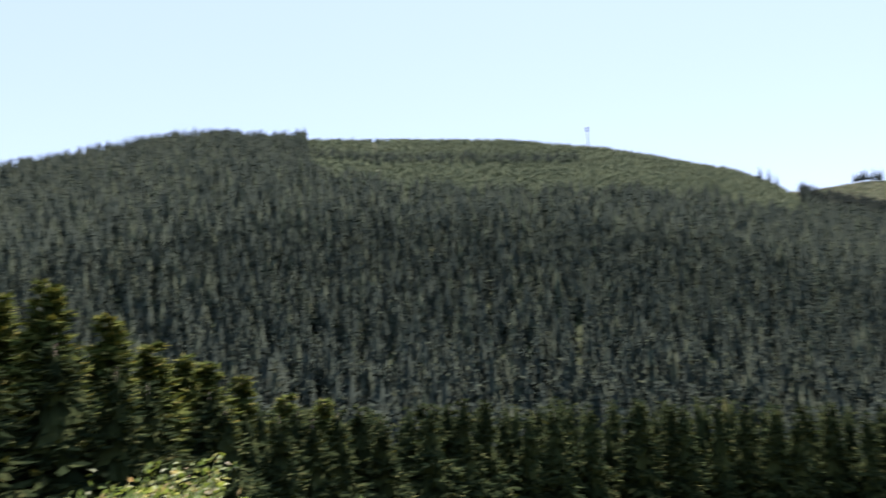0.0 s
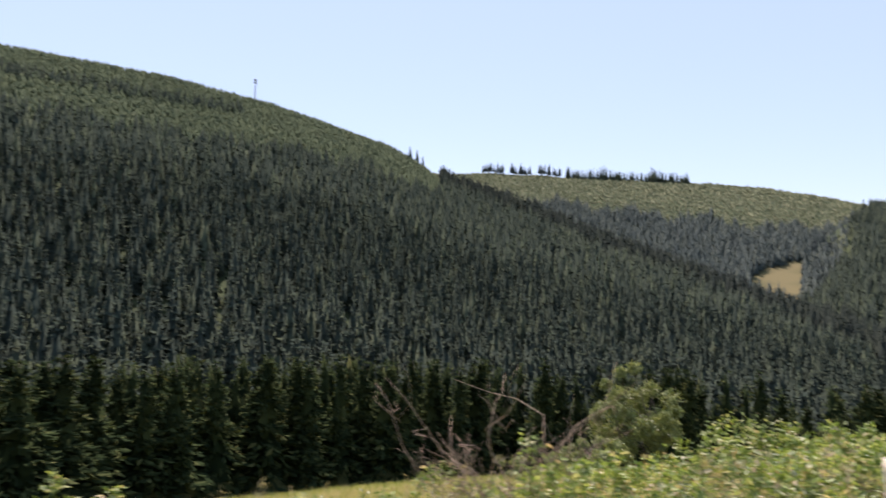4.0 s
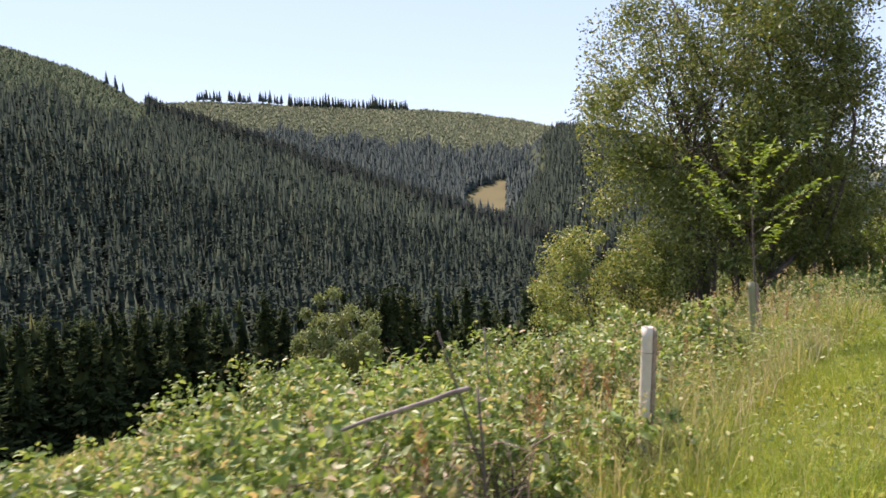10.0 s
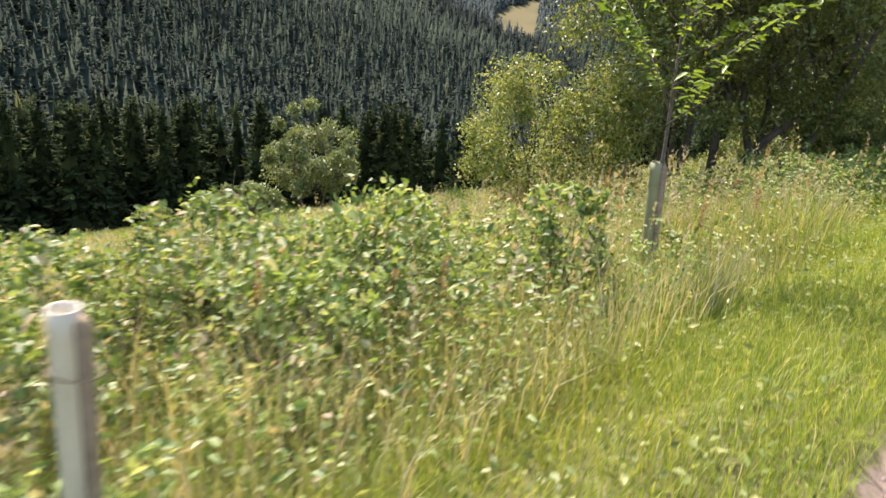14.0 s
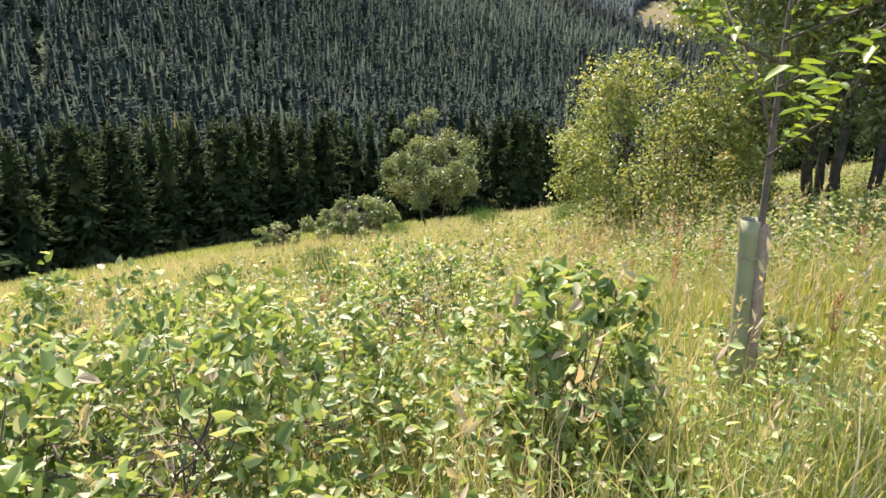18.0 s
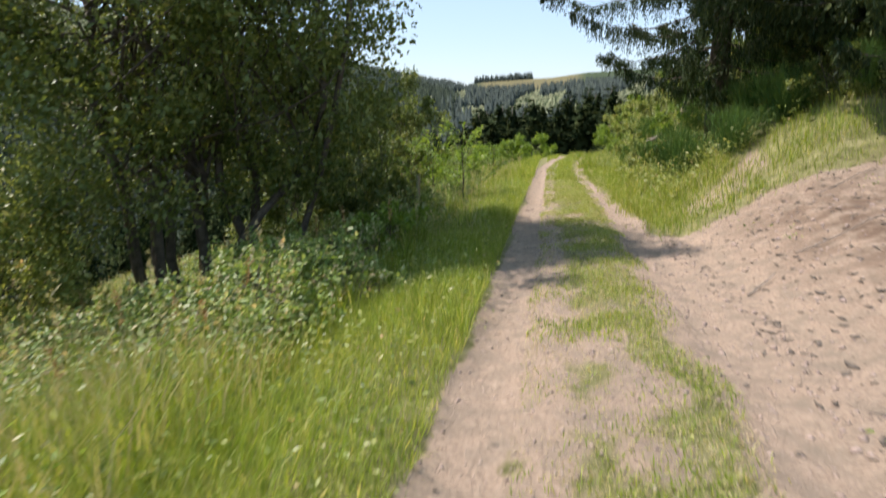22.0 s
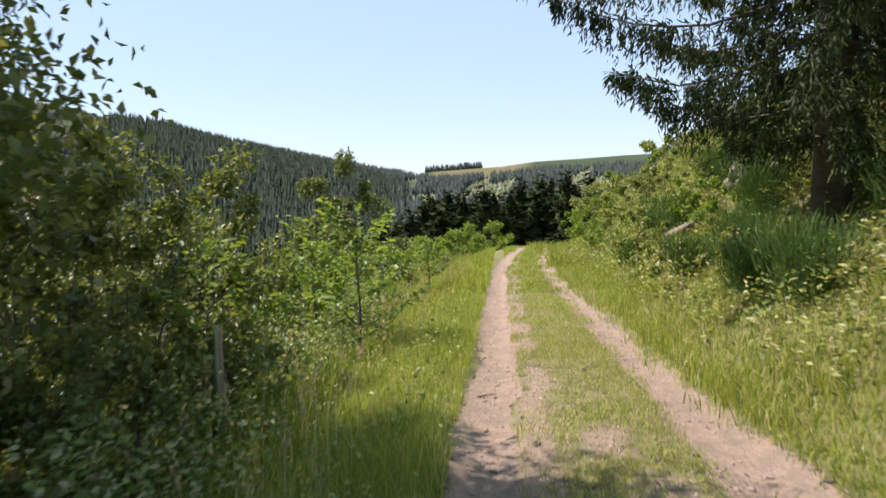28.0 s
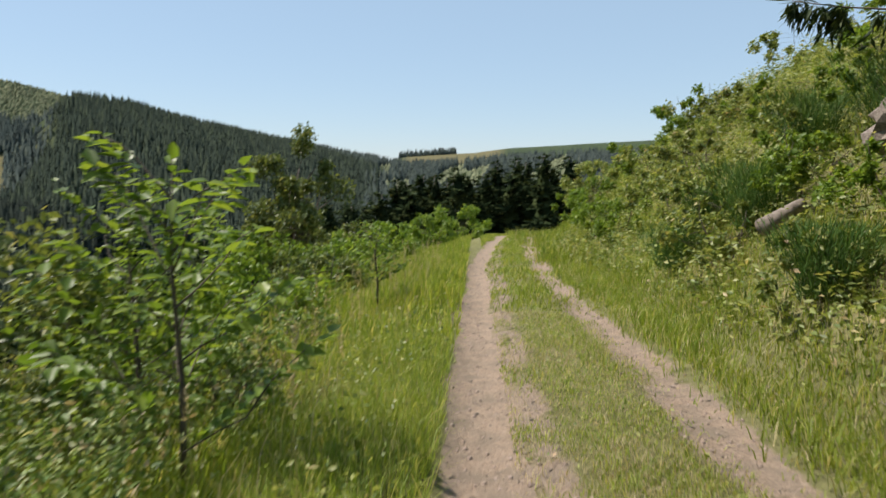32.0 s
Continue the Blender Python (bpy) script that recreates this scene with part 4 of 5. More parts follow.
def shelter(x, y, top, lean, label, wide=0.043, mat=TUBE, turn=33, s=0.014):
    """Pale plastic tree shelter, flared at its rim, tied to a wooden stake."""
    z0 = float(land(x, y)) - 0.05
    t = thing("tree_shelter", pose(x, y, z0, 0, lean, turn), label, "tree shelter", "tree shelters on the meadow")
    h = top - z0
    ring = np.linspace(0, 2 * np.pi, 14, endpoint=False)
    prof = [(wide, 0), (wide, h * 0.5), (wide, h * 0.94), (wide * 1.05, h), (wide * 0.97, h), (wide * 0.9, h * 0.93), (wide * 0.9, h * 0.3)]
    v = np.array([[r * np.cos(a), r * np.sin(a), zz] for r, zz in prof for a in ring])
    f = np.array([[k * 14 + q, k * 14 + (q + 1) % 14, (k + 1) * 14 + (q + 1) % 14, (k + 1) * 14 + q] for k in range(len(prof) - 1) for q in range(14)])
    part("tube", mesh_from("tube", v, f, mat, True), t, "pale grey-green plastic tube")
    c = np.array([(-s, -s), (s, -s), (s, s), (-s, s)]) + [wide + 0.012, 0]
    v = np.array([[a, b, zz] for zz in (-0.1, h * 0.97) for a, b in c] + [[wide + 0.012, 0, h]])
    f = np.array([[q, (q + 1) % 4, 4 + (q + 1) % 4] for q in range(4)] + [[q, 4 + (q + 1) % 4, 4 + q] for q in range(4)] + [[4 + q, 4 + (q + 1) % 4, 8] for q in range(4)])
    part("stake", mesh_from("stake", v, f, STAKE), t, "square sawn wooden stake")
    for k in (0.45, 0.85):
        a = np.linspace(0, 2 * np.pi, 17)
        part("tie", mesh_from("tie", *tube(np.stack([0.02 + (wide + 0.03) * np.cos(a), (wide + 0.012) * np.sin(a), np.full(17, h * k)], 1), np.full(17, 0.0025), 5), STAKE), t)
    return t


shelter(-1.74, -1.26, 0.84, 3, "pale plastic tree shelter tied to a stake in the tall grass", 0.038)
shelter(-2.22, 3.335, 0.55, -3, "tree shelter in shaded grey-green with a stake round the young tree", 0.05, OLIVE_TUBE, 2, 0.02)
shelter(-3.0, 11.0, -0.5, -3, "pale plastic tree shelter in front of the willow thicket")
shelter(-1.80, -5.77, 1.12, -2, "pale plastic tree shelter with a torn rim among brambles")
shelter(-2.2, 15.7, -0.08, 0, "thin tree shelter in shaded grey-green beside the hedge", 0.022, OLIVE_TUBE)


# ---- the spruces on the bank ----
def big_spruce(x, y, h, reach, rng, label, low, strands, fine, per, thick, skirt=0.3):
    """Old spruce: boughs that sag and lift again at the tip, hung with curtains of drooping twigs."""
    t = thing("spruce_tree", pose(x, y, float(land(x, y)) - 0.1), label, "tree", "spruces on the bank")
    part("trunk", mesh_from("trunk", *tube([(0, 0, -0.2), (0.03, 0, h * 0.3), (0, 0.05, h * 0.7), (0, 0, h)], [0.22, 0.18, 0.09, 0.01], 10), BARK, True), t)
    n = int(h * per)
    for k in range(n):
        s = low + (1 - low) * (k / n)
        a = k * 2.399 + rng.uniform(-0.4, 0.4)
        L = reach * (skirt + (1 - skirt) * min(1, (s - low) / 0.2)) * (1.08 - s) ** 0.7 * rng.uniform(0.6, 1.1) + 0.25
        out = np.array([np.cos(a), np.sin(a), 0])
        u = np.linspace(0, 1, 8)
        sag = L * (-rng.uniform(0.35, 0.6) * u + rng.uniform(0.35, 0.55) * u**2.4)
        line = np.array([0, 0, s * h]) + out[None] * (L * u)[:, None] + np.stack([0 * u, 0 * u, sag], 1) + np.cumsum(rng.normal(size=(8, 3)) * 0.02 * L, 0) * u[:, None]
        bough = part("branch", mesh_from("branch", *tube(line, np.linspace(0.024, 0.005, 8), 4), BARK, True), t)
        m, q = int(L * strands) + 4, 8
        w = rng.uniform(0.12, 1.0, m) ** 0.75
        side = np.cross(out, [0, 0, 1.0])
        off = rng.uniform(-1, 1, m) * 0.24 * L * (1.08 - w)
        root = np.stack([np.interp(w, u, line[:, c]) for c in range(3)], 1) + side * off[:, None] - np.array([0, 0, 1.0]) * (0.12 * np.abs(off))[:, None]
        drop = (0.10 + 0.62 * rng.uniform(0, 1, m) ** 1.3) * np.sqrt(1.12 - w) * min(1.0, 0.45 + L / 4)
        v = np.tile(np.linspace(0, 1, q), m)
        pt = np.repeat(root, q, 0) - np.array([0, 0, 1.0]) * (np.repeat(drop, q) * v)[:, None] + rng.normal(size=(m * q, 3)) * 0.018
        d = np.repeat(rng.normal(size=(m, 3)) * 0.15, q, 0) + rng.normal(size=(m * q, 3)) * 0.42 + out * 0.25 - np.array([0, 0, 1.0])
        length = fine * rng.uniform(0.7, 1.3, m * q)
        tip = rng.integers(0, m, int(m * 0.8))
        lie = leaves(root[tip], out * 0.8 + side * np.sign(off[tip])[:, None] * 0.7 + rng.normal(size=(len(tip), 3)) * 0.3, np.tile([0, 0, 1.0], (len(tip), 1)), fine * rng.uniform(1, 2, len(tip)), np.full(len(tip), thick * 1.6), 0.1)
        tagged(part("needle_spray", mesh_from("needle_spray", *joined([leaves(pt, d, unit(rng, m * q), length, np.full(m * q, thick), 0.15), lie]), NEEDLE), bough), kind="stuff")
    return t


first = big_spruce(3.9, 18.7, 15, 3.9, rng, "tall dark spruce with drooping branches on the bank", 0.08, 62, 0.095, 9, 0.024, 0.45)
second = big_spruce(7.4, 17.2, 16, 3.6, rng, "tall dark spruce with drooping branches on the bank", 0.02, 26, 0.17, 9, 0.038, 0.75)
for k, (x, y) in enumerate(((6.3, 21.2), (10.6, 18.6), (9.2, 21.4), (11.2, 15.6), (6.6, 15.9))):
    copy_thing(second, pose(x, y, float(land(x, y)) - 0.1, 0, 0, 70 * k + 30))


# ---- dead wood ----
def dead_bush(x, y, rng, label, h=2.0, arms=26):
    t = thing("bare_shrub", pose(x, y, float(land(x, y)) - 0.05), label, "shrub")
    for k in range(arms):
        a, L = rng.uniform(0, 2 * np.pi), h * rng.uniform(0.5, 1)
        tip = np.array([np.cos(a) * L * 0.6, np.sin(a) * L * 0.6, L])
        pieces = [limb((0, 0, 0), tip, 0.012, 0.002, rng, 0.5, 8)]
        for q in range(6):
            st = tip * rng.uniform(0.35, 0.9)
            pieces.append(limb(st, st + unit(rng, 1)[0] * 0.35 + [0, 0, 0.2], 0.004, 0.0012, rng, 0.4, 5))
        part("twig", mesh_from("twig", *joined(pieces), STAKE), t)


broad_tree(-2.5, 2.4, 1.15, 0.42, 1700, 0.065, rng, "dense green bramble clump in the tall grass", 4, BRAMBLE, "bramble_bush", 0.5, -0.8, 44, 0.52, "bushes in the meadow", 0.01)
dead_bush(-5.6, -5.6, rng, "bare reddish brown dead shrub with thin branches", 2.3)


def stick(name, a, b, r, rng, label, category="branch", group="", mat=DEADWOOD, sides=7, bend=0.012):
    a, b = np.asarray(a, float), np.asarray(b, float)
    n = 7
    u = np.linspace(0, 1, n)[:, None]
    line = a + (b - a) * u + np.cumsum(rng.normal(size=(n, 3)) * np.linalg.norm(b - a) * bend, 0)
    v, f = tube(line - a, np.linspace(r, r * 0.6, n), sides)
    ob = new(name, mesh_from(name, v, f, mat, True))
    ob.location = a
    return tagged(ob, label, category, group)


def on_land(x, y, up=0.0):
    return (x, y, float(land(x, y)) + up)


stick("fallen_branch", (-1.62, -3.31, 0.95), (-1.72, -3.96, 0.94), 0.012, rng, "pale weathered fallen branch lying on the brambles", bend=0.008)
stick("dead_stem", (-1.74, -2.9, -0.1), (-1.89, -3.15, 1.16), 0.008, rng, "dark dead stem leaning out of the brambles", mat=BARK, bend=0.01)
stick("dead_stem", (-1.5, -3.3, -0.1), (-1.62, -3.36, 0.98), 0.011, rng, "dark broken stem standing in the brambles", mat=BARK, bend=0.012)
stick("dead_stem", (-2.35, -2.3, 0.1), (-2.2, -2.2, 0.98), 0.008, rng, "thin pale dead stem standing in the brambles", bend=0.04)
dead_bush(-1.75, -3.45, rng, "small bare brown shrub tangled in the brambles", 0.95, 14)
low = np.random.default_rng(77)
for x, y, h, w in ((-2.05, 20.6, 0.62, 0.45), (-2.2, 21.7, 0.65, 0.5), (-2.0, 22.8, 0.6, 0.45), (-2.5, 19.5, 0.75, 0.55), (-2.15, 16.9, 0.8, 0.5), (-2.3, 18.2, 0.7, 0.5)):
    broad_tree(x, y, h, w, int(2100 * w * h + 700), 0.05, low, "low olive green brambles in the grass below the hedge", 4, BRAMBLE, "bramble_bush", 0.5, -0.8, 40, 0.52, "brambles below the hedge", 0.012)
stick("log", (2.95, 22.35, float(land(2.95, 22.35)) + 0.50), (3.42, 22.5, float(land(3.42, 22.5)) + 0.32), 0.10, rng, "cut grey log lying on the overgrown bank", "log", sides=12, bend=0.004)
for k, (x, y, a, L) in enumerate([(2.15, 19.9, 1.4, 0.5), (2.45, 18.9, 1.5, 0.45), (3.4, 12.4, 0.5, 1.6), (4.6, 11.6, 0.35, 2.4), (2.9, 10.2, 0.2, 0.9), (-0.12, 16.4, 0.3, 0.16), (0.9, 17.2, 1.1, 0.3), (2.2, 9.2, 0.8, 0.5), (3.6, 9.4, 0.1, 0.7)]):
    stick("dry_stick", on_land(x, y, 0.02), on_land(x + L * math.cos(a), y + L * math.sin(a), 0.03), 0.009, rng, "dry pale stick lying on the sandy ground", group="sticks on the sand")

def clod(x, y, up, size, seed, name, label, category, mat, group=""):
    bm = bmesh.new()
    bmesh.ops.create_icosphere(bm, subdivisions=3, radius=1)
    for v in bm.verts:
        v.co *= 1 + 0.45 * noise.noise(v.co * 1.7 + Vector((seed, 0, 0))) + 0.2 * noise.noise(v.co * 5 + Vector((0, seed, 0)))
    me = bpy.data.meshes.new(name)
    bm.to_mesh(me)
    bm.free()
    me.materials.append(mat)
    ob = new(name, me)
    ob.matrix_basis = Matrix.LocRotScale(on_land(x, y, up), Euler((0, 0, seed)), size)
    return tagged(ob, label, category, group)


clod(4.25, 22.0, 0.35, (0.45, 0.35, 0.3), 3.0, "tree_stump", "old brown stump with torn roots on the bank", "stump", DEADWOOD)
# ---- far landmarks ----
def mast(az, d, h, label):
    x, y = -math.sin(radians(az)) * d, math.cos(radians(az)) * d
    t = thing("radio_mast", pose(x, y, float(land(x, y)) - 1), label, "mast")
    part("pole", mesh_from("pole", *tube([(0, 0, 0), (0, 0, h)], [0.6, 0.4], 8), METAL), t)
    for z in (h * 0.84, h * 0.95):
        part("antenna_ring", mesh_from("ring", *tube([(0, 0, z), (0, 0, z + 1.6)], [1.1, 1.1], 10), METAL), t)


mast(79.0, 585, 21, "thin grey radio mast on the hilltop")
row_rng = np.random.default_rng(37)
for k, a in enumerate(np.concatenate([np.linspace(42.6, 52.5, 92), np.linspace(52.6, 59.7, 46)])):
    a = a + row_rng.normal() * 0.06
    d = 1046 + row_rng.uniform(-5, 5)
    x, y = -math.sin(radians(a)) * d, math.cos(radians(a)) * d
    if a < 52.5:
        spruce_at(x, y, row_rng.uniform(13, 19) + 6 * max(0.0, math.sin(a * 1.7) + 0.3 * math.sin(a * 5)), row_rng.uniform(0.6, 0.95), k, "ragged conifer in the row on the ridge", "trees along the ridge", small_crowns)
    elif math.sin(a * 2.6) > -0.7:
        pine_at(x, y, row_rng.uniform(15, 22), row_rng, "thin pine with a bare trunk on the ridge", "trees along the ridge")
for a, hh in ((66.0, 15), (65.4, 16), (64.9, 13)):
    d = float(LAYERS["spur"][1](np.array(a)))
    pine_at(-math.sin(radians(a)) * d, math.cos(radians(a)) * d, hh, row_rng, "lone pine standing on the shoulder of the hill", "trees on the shoulder of the hill")
rng = np.random.default_rng(31)
p = np.concatenate([thin(polar_points(rng, 1.6, 6.3, 1475, 1500, 2), 5), thin(polar_points(rng, -18, 9, 300, 1120, 4), 7.5)])
az, r = polar(p)
p = p[(r > 1400) | (np.sin(az * 0.9) + np.sin(r / 130) > -1.3)]
z = seat(p[:, 0], p[:, 1])
az, r = polar(p)
open_part = (r < 1400) & (np.sin(az * 0.8 + 1) + np.sin(r / 105) + 0.7 * np.sin(az * 2.3 + r / 60) > 0.75)
scrub = new("hill_scrub", mesh_from("hill_scrub", *scatter(tiny_templates, np.stack([p[:, 0], p[:, 1], z - 0.5], 1)[open_part], rng.uniform(3, 7, open_part.sum()), rng.uniform(2.4, 4.0, open_part.sum()), rng), SCRUB))
tagged(scrub, "light green scrub between the woods on the far hillside", "scrub", kind="stuff")
p, z = p[~open_part], z[~open_part]
hill_wood = new("hill_wood", mesh_from("hill_wood", *scatter(tiny_templates, np.stack([p[:, 0], p[:, 1], z - 0.5], 1), rng.uniform(10, 18, len(p)), rng.uniform(1.1, 1.8, len(p)), rng), HAZY_HILLSIDE))
tagged(hill_wood, "patchy woods on the far hillside", "forest", kind="stuff")
p = thin(polar_points(rng, 30, 66, 700, 1050, 2.5), 4.6)
z = seat(p[:, 0], p[:, 1])
az, _r = polar(p)
clear = (elevation(p, z) > np.interp(az, [30, 32, 35.3, 41.4, 46.2, 52.7, 56.5, 66], [3.4, 3.3, 2.8, 3.6, 4.2, 4.9, 5.3, 6.3])) & (layer_z('back', p[:, 0], p[:, 1]) > z - 4)
p, z = p[clear], z[clear]
scrub = new("hill_scrub", mesh_from("hill_scrub", *scatter(tiny_templates, np.stack([p[:, 0], p[:, 1], z - 0.5], 1), rng.uniform(2, 5, len(p)), rng.uniform(2.4, 4.0, len(p)), rng), SCRUB))
tagged(scrub, "light green scrub and young trees below the ridge", "scrub", kind="stuff")

# ---- grass and herbs ----
def strewn(rng, x0, x1, y0, y1, per_m2):
    n = int((x1 - x0) * (y1 - y0) * per_m2)
    return np.stack([rng.uniform(x0, x1, n), rng.uniform(y0, y1, n)], 1)


def bare(p):
    return bareness(p[:, 0], p[:, 1])


def straws(base, h, w, lean, rng):
    """Far blades of one triangle each."""
    n = len(base)
    a = rng.uniform(0, 2 * np.pi, n)
    side = np.stack([np.cos(a), np.sin(a), np.zeros(n)], 1) * w[:, None] / 2
    out = unit(rng, n, 0) * (lean * h)[:, None]
    v = np.stack([base - side, base + side, base + out + np.array([0, 0, 1.0]) * h[:, None]], 1).reshape(-1, 3)
    return v, np.arange(3 * n).reshape(-1, 3)


def grass(name, p, hmin, hmax, w, lean, mat, rng, label, sink=0.01, shape=blades, patchy=0.0):
    p = p[rng.uniform(0.05, 0.9, len(p)) > bare(p) + patchy * wave(p[:, 0], p[:, 1], 0.23, 3)]
    base = np.column_stack([p, land(p[:, 0], p[:, 1]) - sink])
    h = rng.uniform(hmin, hmax, len(p)) * (0.8 + 0.35 * wave(p[:, 0], p[:, 1], 0.6, 4))
    ob = new(name, mesh_from(name, *shape(base, h, w * rng.uniform(0.7, 1.3, len(p)), lean * rng.uniform(0.3, 1.4, len(p)), rng), mat))
    return tagged(ob, label, "grass", kind="stuff")


rng = np.random.default_rng(41)
grass("verge_grass", strewn(rng, -1.75, -0.24, -13, 22, 2100), 0.12, 0.38, 0.0048, 0.7, VERGE, rng, "lush green grass along the edge of the track")
grass("verge_grass", strewn(rng, -2.6, -0.2, 22, 60, 420), 0.16, 0.45, 0.016, 0.4, VERGE, rng, "yellow-green grass along the edge of the track")
grass("centre_grass", strewn(rng, 0.2, 1.45, -8, 24, 2600), 0.02, 0.07, 0.005, 0.9, DRY, rng, "short dry grass between the ruts", patchy=0.05)
grass("centre_grass", strewn(rng, 0.2, 1.5, -8, 24, 2100), 0.02, 0.10, 0.006, 0.8, VERGE, rng, "short patchy green grass between the ruts", patchy=0.5)
grass("centre_grass", strewn(rng, 0.2, 2.6, 24, 60, 560), 0.04, 0.16, 0.014, 0.6, VERGE, rng, "short patchy grass between the ruts")
grass("bank_grass", strewn(rng, 1.85, 3.6, 13.5, 30, 800), 0.08, 0.34, 0.009, 0.5, VERGE, rng, "tufted green and straw-coloured grass on the bank")
grass("bank_grass", strewn(rng, 3.2, 9, 14.2, 44, 300), 0.12, 0.42, 0.009, 0.6, VERGE, rng, "tall green grass on the bank")
grass("bank_grass", strewn(rng, 2.0, 9, 1, 14, 40), 0.06, 0.25, 0.010, 0.6, GRASS, rng, "few sparse grass tufts on the bare sand")
grass("meadow_grass", strewn(rng, -8, -1.4, -14, 5, 420), 0.2, 0.6, 0.006, 0.6, GRASS, rng, "tall yellow-green meadow grass")
grass("meadow_grass", strewn(rng, -8, -1.4, 4, 20, 360), 0.28, 0.7, 0.011, 0.5, VERGE, rng, "lush green meadow grass below the track")
grass("meadow_grass", strewn(rng, -30, -8, -30, 45, 60), 0.35, 0.8, 0.045, 0.5, GRASS, rng, "rough yellow-green meadow grass down the slope", shape=straws)
grass("meadow_grass", strewn(rng, -95, -30, -20, 90, 9), 0.45, 0.9, 0.13, 0.5, GRASS, rng, "rough meadow grass on the lower slope", shape=straws)
q = strewn(rng, -16, -7, -30, 45, 70)
q = q[rng.uniform(0, 1, len(q)) < np.clip((q[:, 0] + 16) / 8, 0, 1)]
grass("meadow_grass", q, 0.3, 0.75, 0.022, 0.5, GRASS, rng, "tall grass thinning out down the slope", shape=straws)
q = strewn(rng, 2.4, 34, -34, 48, 9)
grass("pasture_grass", q[(q[:, 0] > 9) | (q[:, 1] < 3)], 0.12, 0.4, 0.05, 0.5, GRASS, rng, "rough pasture grass uphill of the track", shape=straws)
for x, y in ((-1.74, -1.26), (-2.26, 3.3), (-3.0, 11.0), (-1.8, -5.77)):
    grass("grass_tuft", strewn(rng, x - 0.35, x + 0.75, y - 0.9, y + 0.3, 420), 0.4, 0.85, 0.006, 0.45, GRASS, rng, "tall grass grown up round a tree shelter")
grass("meadow_grass", strewn(rng, -11, -2.4, 20, 54, 90), 0.4, 0.9, 0.03, 0.5, VERGE, rng, "rank green grass under the hedge")
grass("bank_grass", strewn(rng, 1.55, 6.5, 30, 64, 110), 0.15, 0.5, 0.024, 0.5, VERGE, rng, "tufted green grass on the far bank")
grass("meadow_grass", strewn(rng, -6, -1.3, -5, 6, 130), 0.5, 0.9, 0.005, 0.4, GRASS, rng, "tall seeding grass growing through the brambles")
grass("bank_grass", strewn(rng, 1.6, 2.7, 14, 34, 620), 0.06, 0.22, 0.009, 0.6, VERGE, rng, "short grass beside the right rut")
grass("bank_grass", strewn(rng, 1.9, 8, 11.8, 15, 330), 0.05, 0.24, 0.009, 0.6, VERGE, rng, "grass creeping down over the edge of the sand")
grass("dry_grass", strewn(rng, -8, -2.4, 7, 22, 40), 0.5, 1.0, 0.007, 0.35, DRY, rng, "dry straw-coloured seeding grass stalks")
grass("dry_grass", strewn(rng, -8, -1.3, -13, 7, 100), 0.5, 1.0, 0.007, 0.35, DRY, rng, "dry straw-coloured seeding grass stalks")
grass("dry_grass", strewn(rng, -40, -6, -25, 45, 42), 0.5, 0.95, 0.03, 0.4, DRY, rng, "dry straw-coloured grass on the slope", shape=straws)
grass("dry_grass", strewn(rng, -2.4, -0.7, 12, 34, 22), 0.35, 0.8, 0.006, 0.3, DRY, rng, "dry straw-coloured seeding grass stalks")
grass("dry_grass", strewn(rng, 1.75, 4.0, 13, 30, 150), 0.06, 0.3, 0.007, 0.6, DRY, rng, "dry straw-coloured grass on the bank")


def herbs(name, p, stalk, per, size, mat, rng, label, shape=leaves, broad=0.5):
    """Leafy herbs: leaves round short stalks."""
    p = p[rng.uniform(0.2, 1.05, len(p)) > bare(p)]
    n = len(p)
    hh = stalk * rng.uniform(0.5, 1.25, n)
    k = np.repeat(np.arange(n), per)
    z0 = land(p[:, 0], p[:, 1])
    u = rng.uniform(0.1, 1, len(k))
    jig = rng.normal(size=(len(k), 2)) * (0.10 + 0.05 * stalk)
    base = np.column_stack([p[k] + jig, z0[k] + hh[k] * u])
    d = unit(rng, len(k), 0.35) + [0, 0, 0.1]
    s = size * rng.uniform(0.5, 1.35, len(k))
    ob = new(name, mesh_from(name, *shape(base, d, unit(rng, len(k)) + [0, 0, 0.75], s, s * broad), mat))
    return tagged(ob, label, "plants", kind="stuff")


q = strewn(rng, -8, -1.55, -14.5, 20, 26)
lush = wave(q[:, 0], q[:, 1], 1.1, 5)
herbs("brambles", q[lush > 0.12], 0.8, 34, 0.054, BRAMBLE, rng, "tangled sunlit brambles with pale leaves in the meadow", ovate, 0.52)
herbs("nettles", q[(lush <= 0.12) & (lush > -0.5)], 0.6, 22, 0.046, BRAMBLE, rng, "green nettles and herbs among the meadow grass", ovate, 0.48)
q = strewn(rng, -16, -7, -22, 26, 12)
q = q[(rng.uniform(0, 1, len(q)) < np.clip((q[:, 0] + 16) / 8, 0, 1)) & (wave(q[:, 0], q[:, 1], 1.3, 5) > -0.1)]
herbs("brambles", q, 0.75, 20, 0.075, WEED, rng, "tangled green brambles on the open slope")
herbs("brambles", strewn(rng, -22, -8, -25, 30, 3.0), 0.6, 18, 0.14, WEED, rng, "tangled green brambles down the slope")
herbs("brambles", strewn(rng, -10, -2.2, 20, 50, 4), 0.8, 22, 0.11, SAPLING, rng, "leafy green undergrowth below the hedge")
herbs("verge_herbs", strewn(rng, -2.0, -0.3, -12, 24, 16), 0.3, 12, 0.045, WEED, rng, "low broad-leaved herbs in the verge")
herbs("bank_herbs", strewn(rng, 2.4, 8, 15.5, 36, 20), 0.55, 18, 0.07, WEED, rng, "green herbs and brambles on the bank")
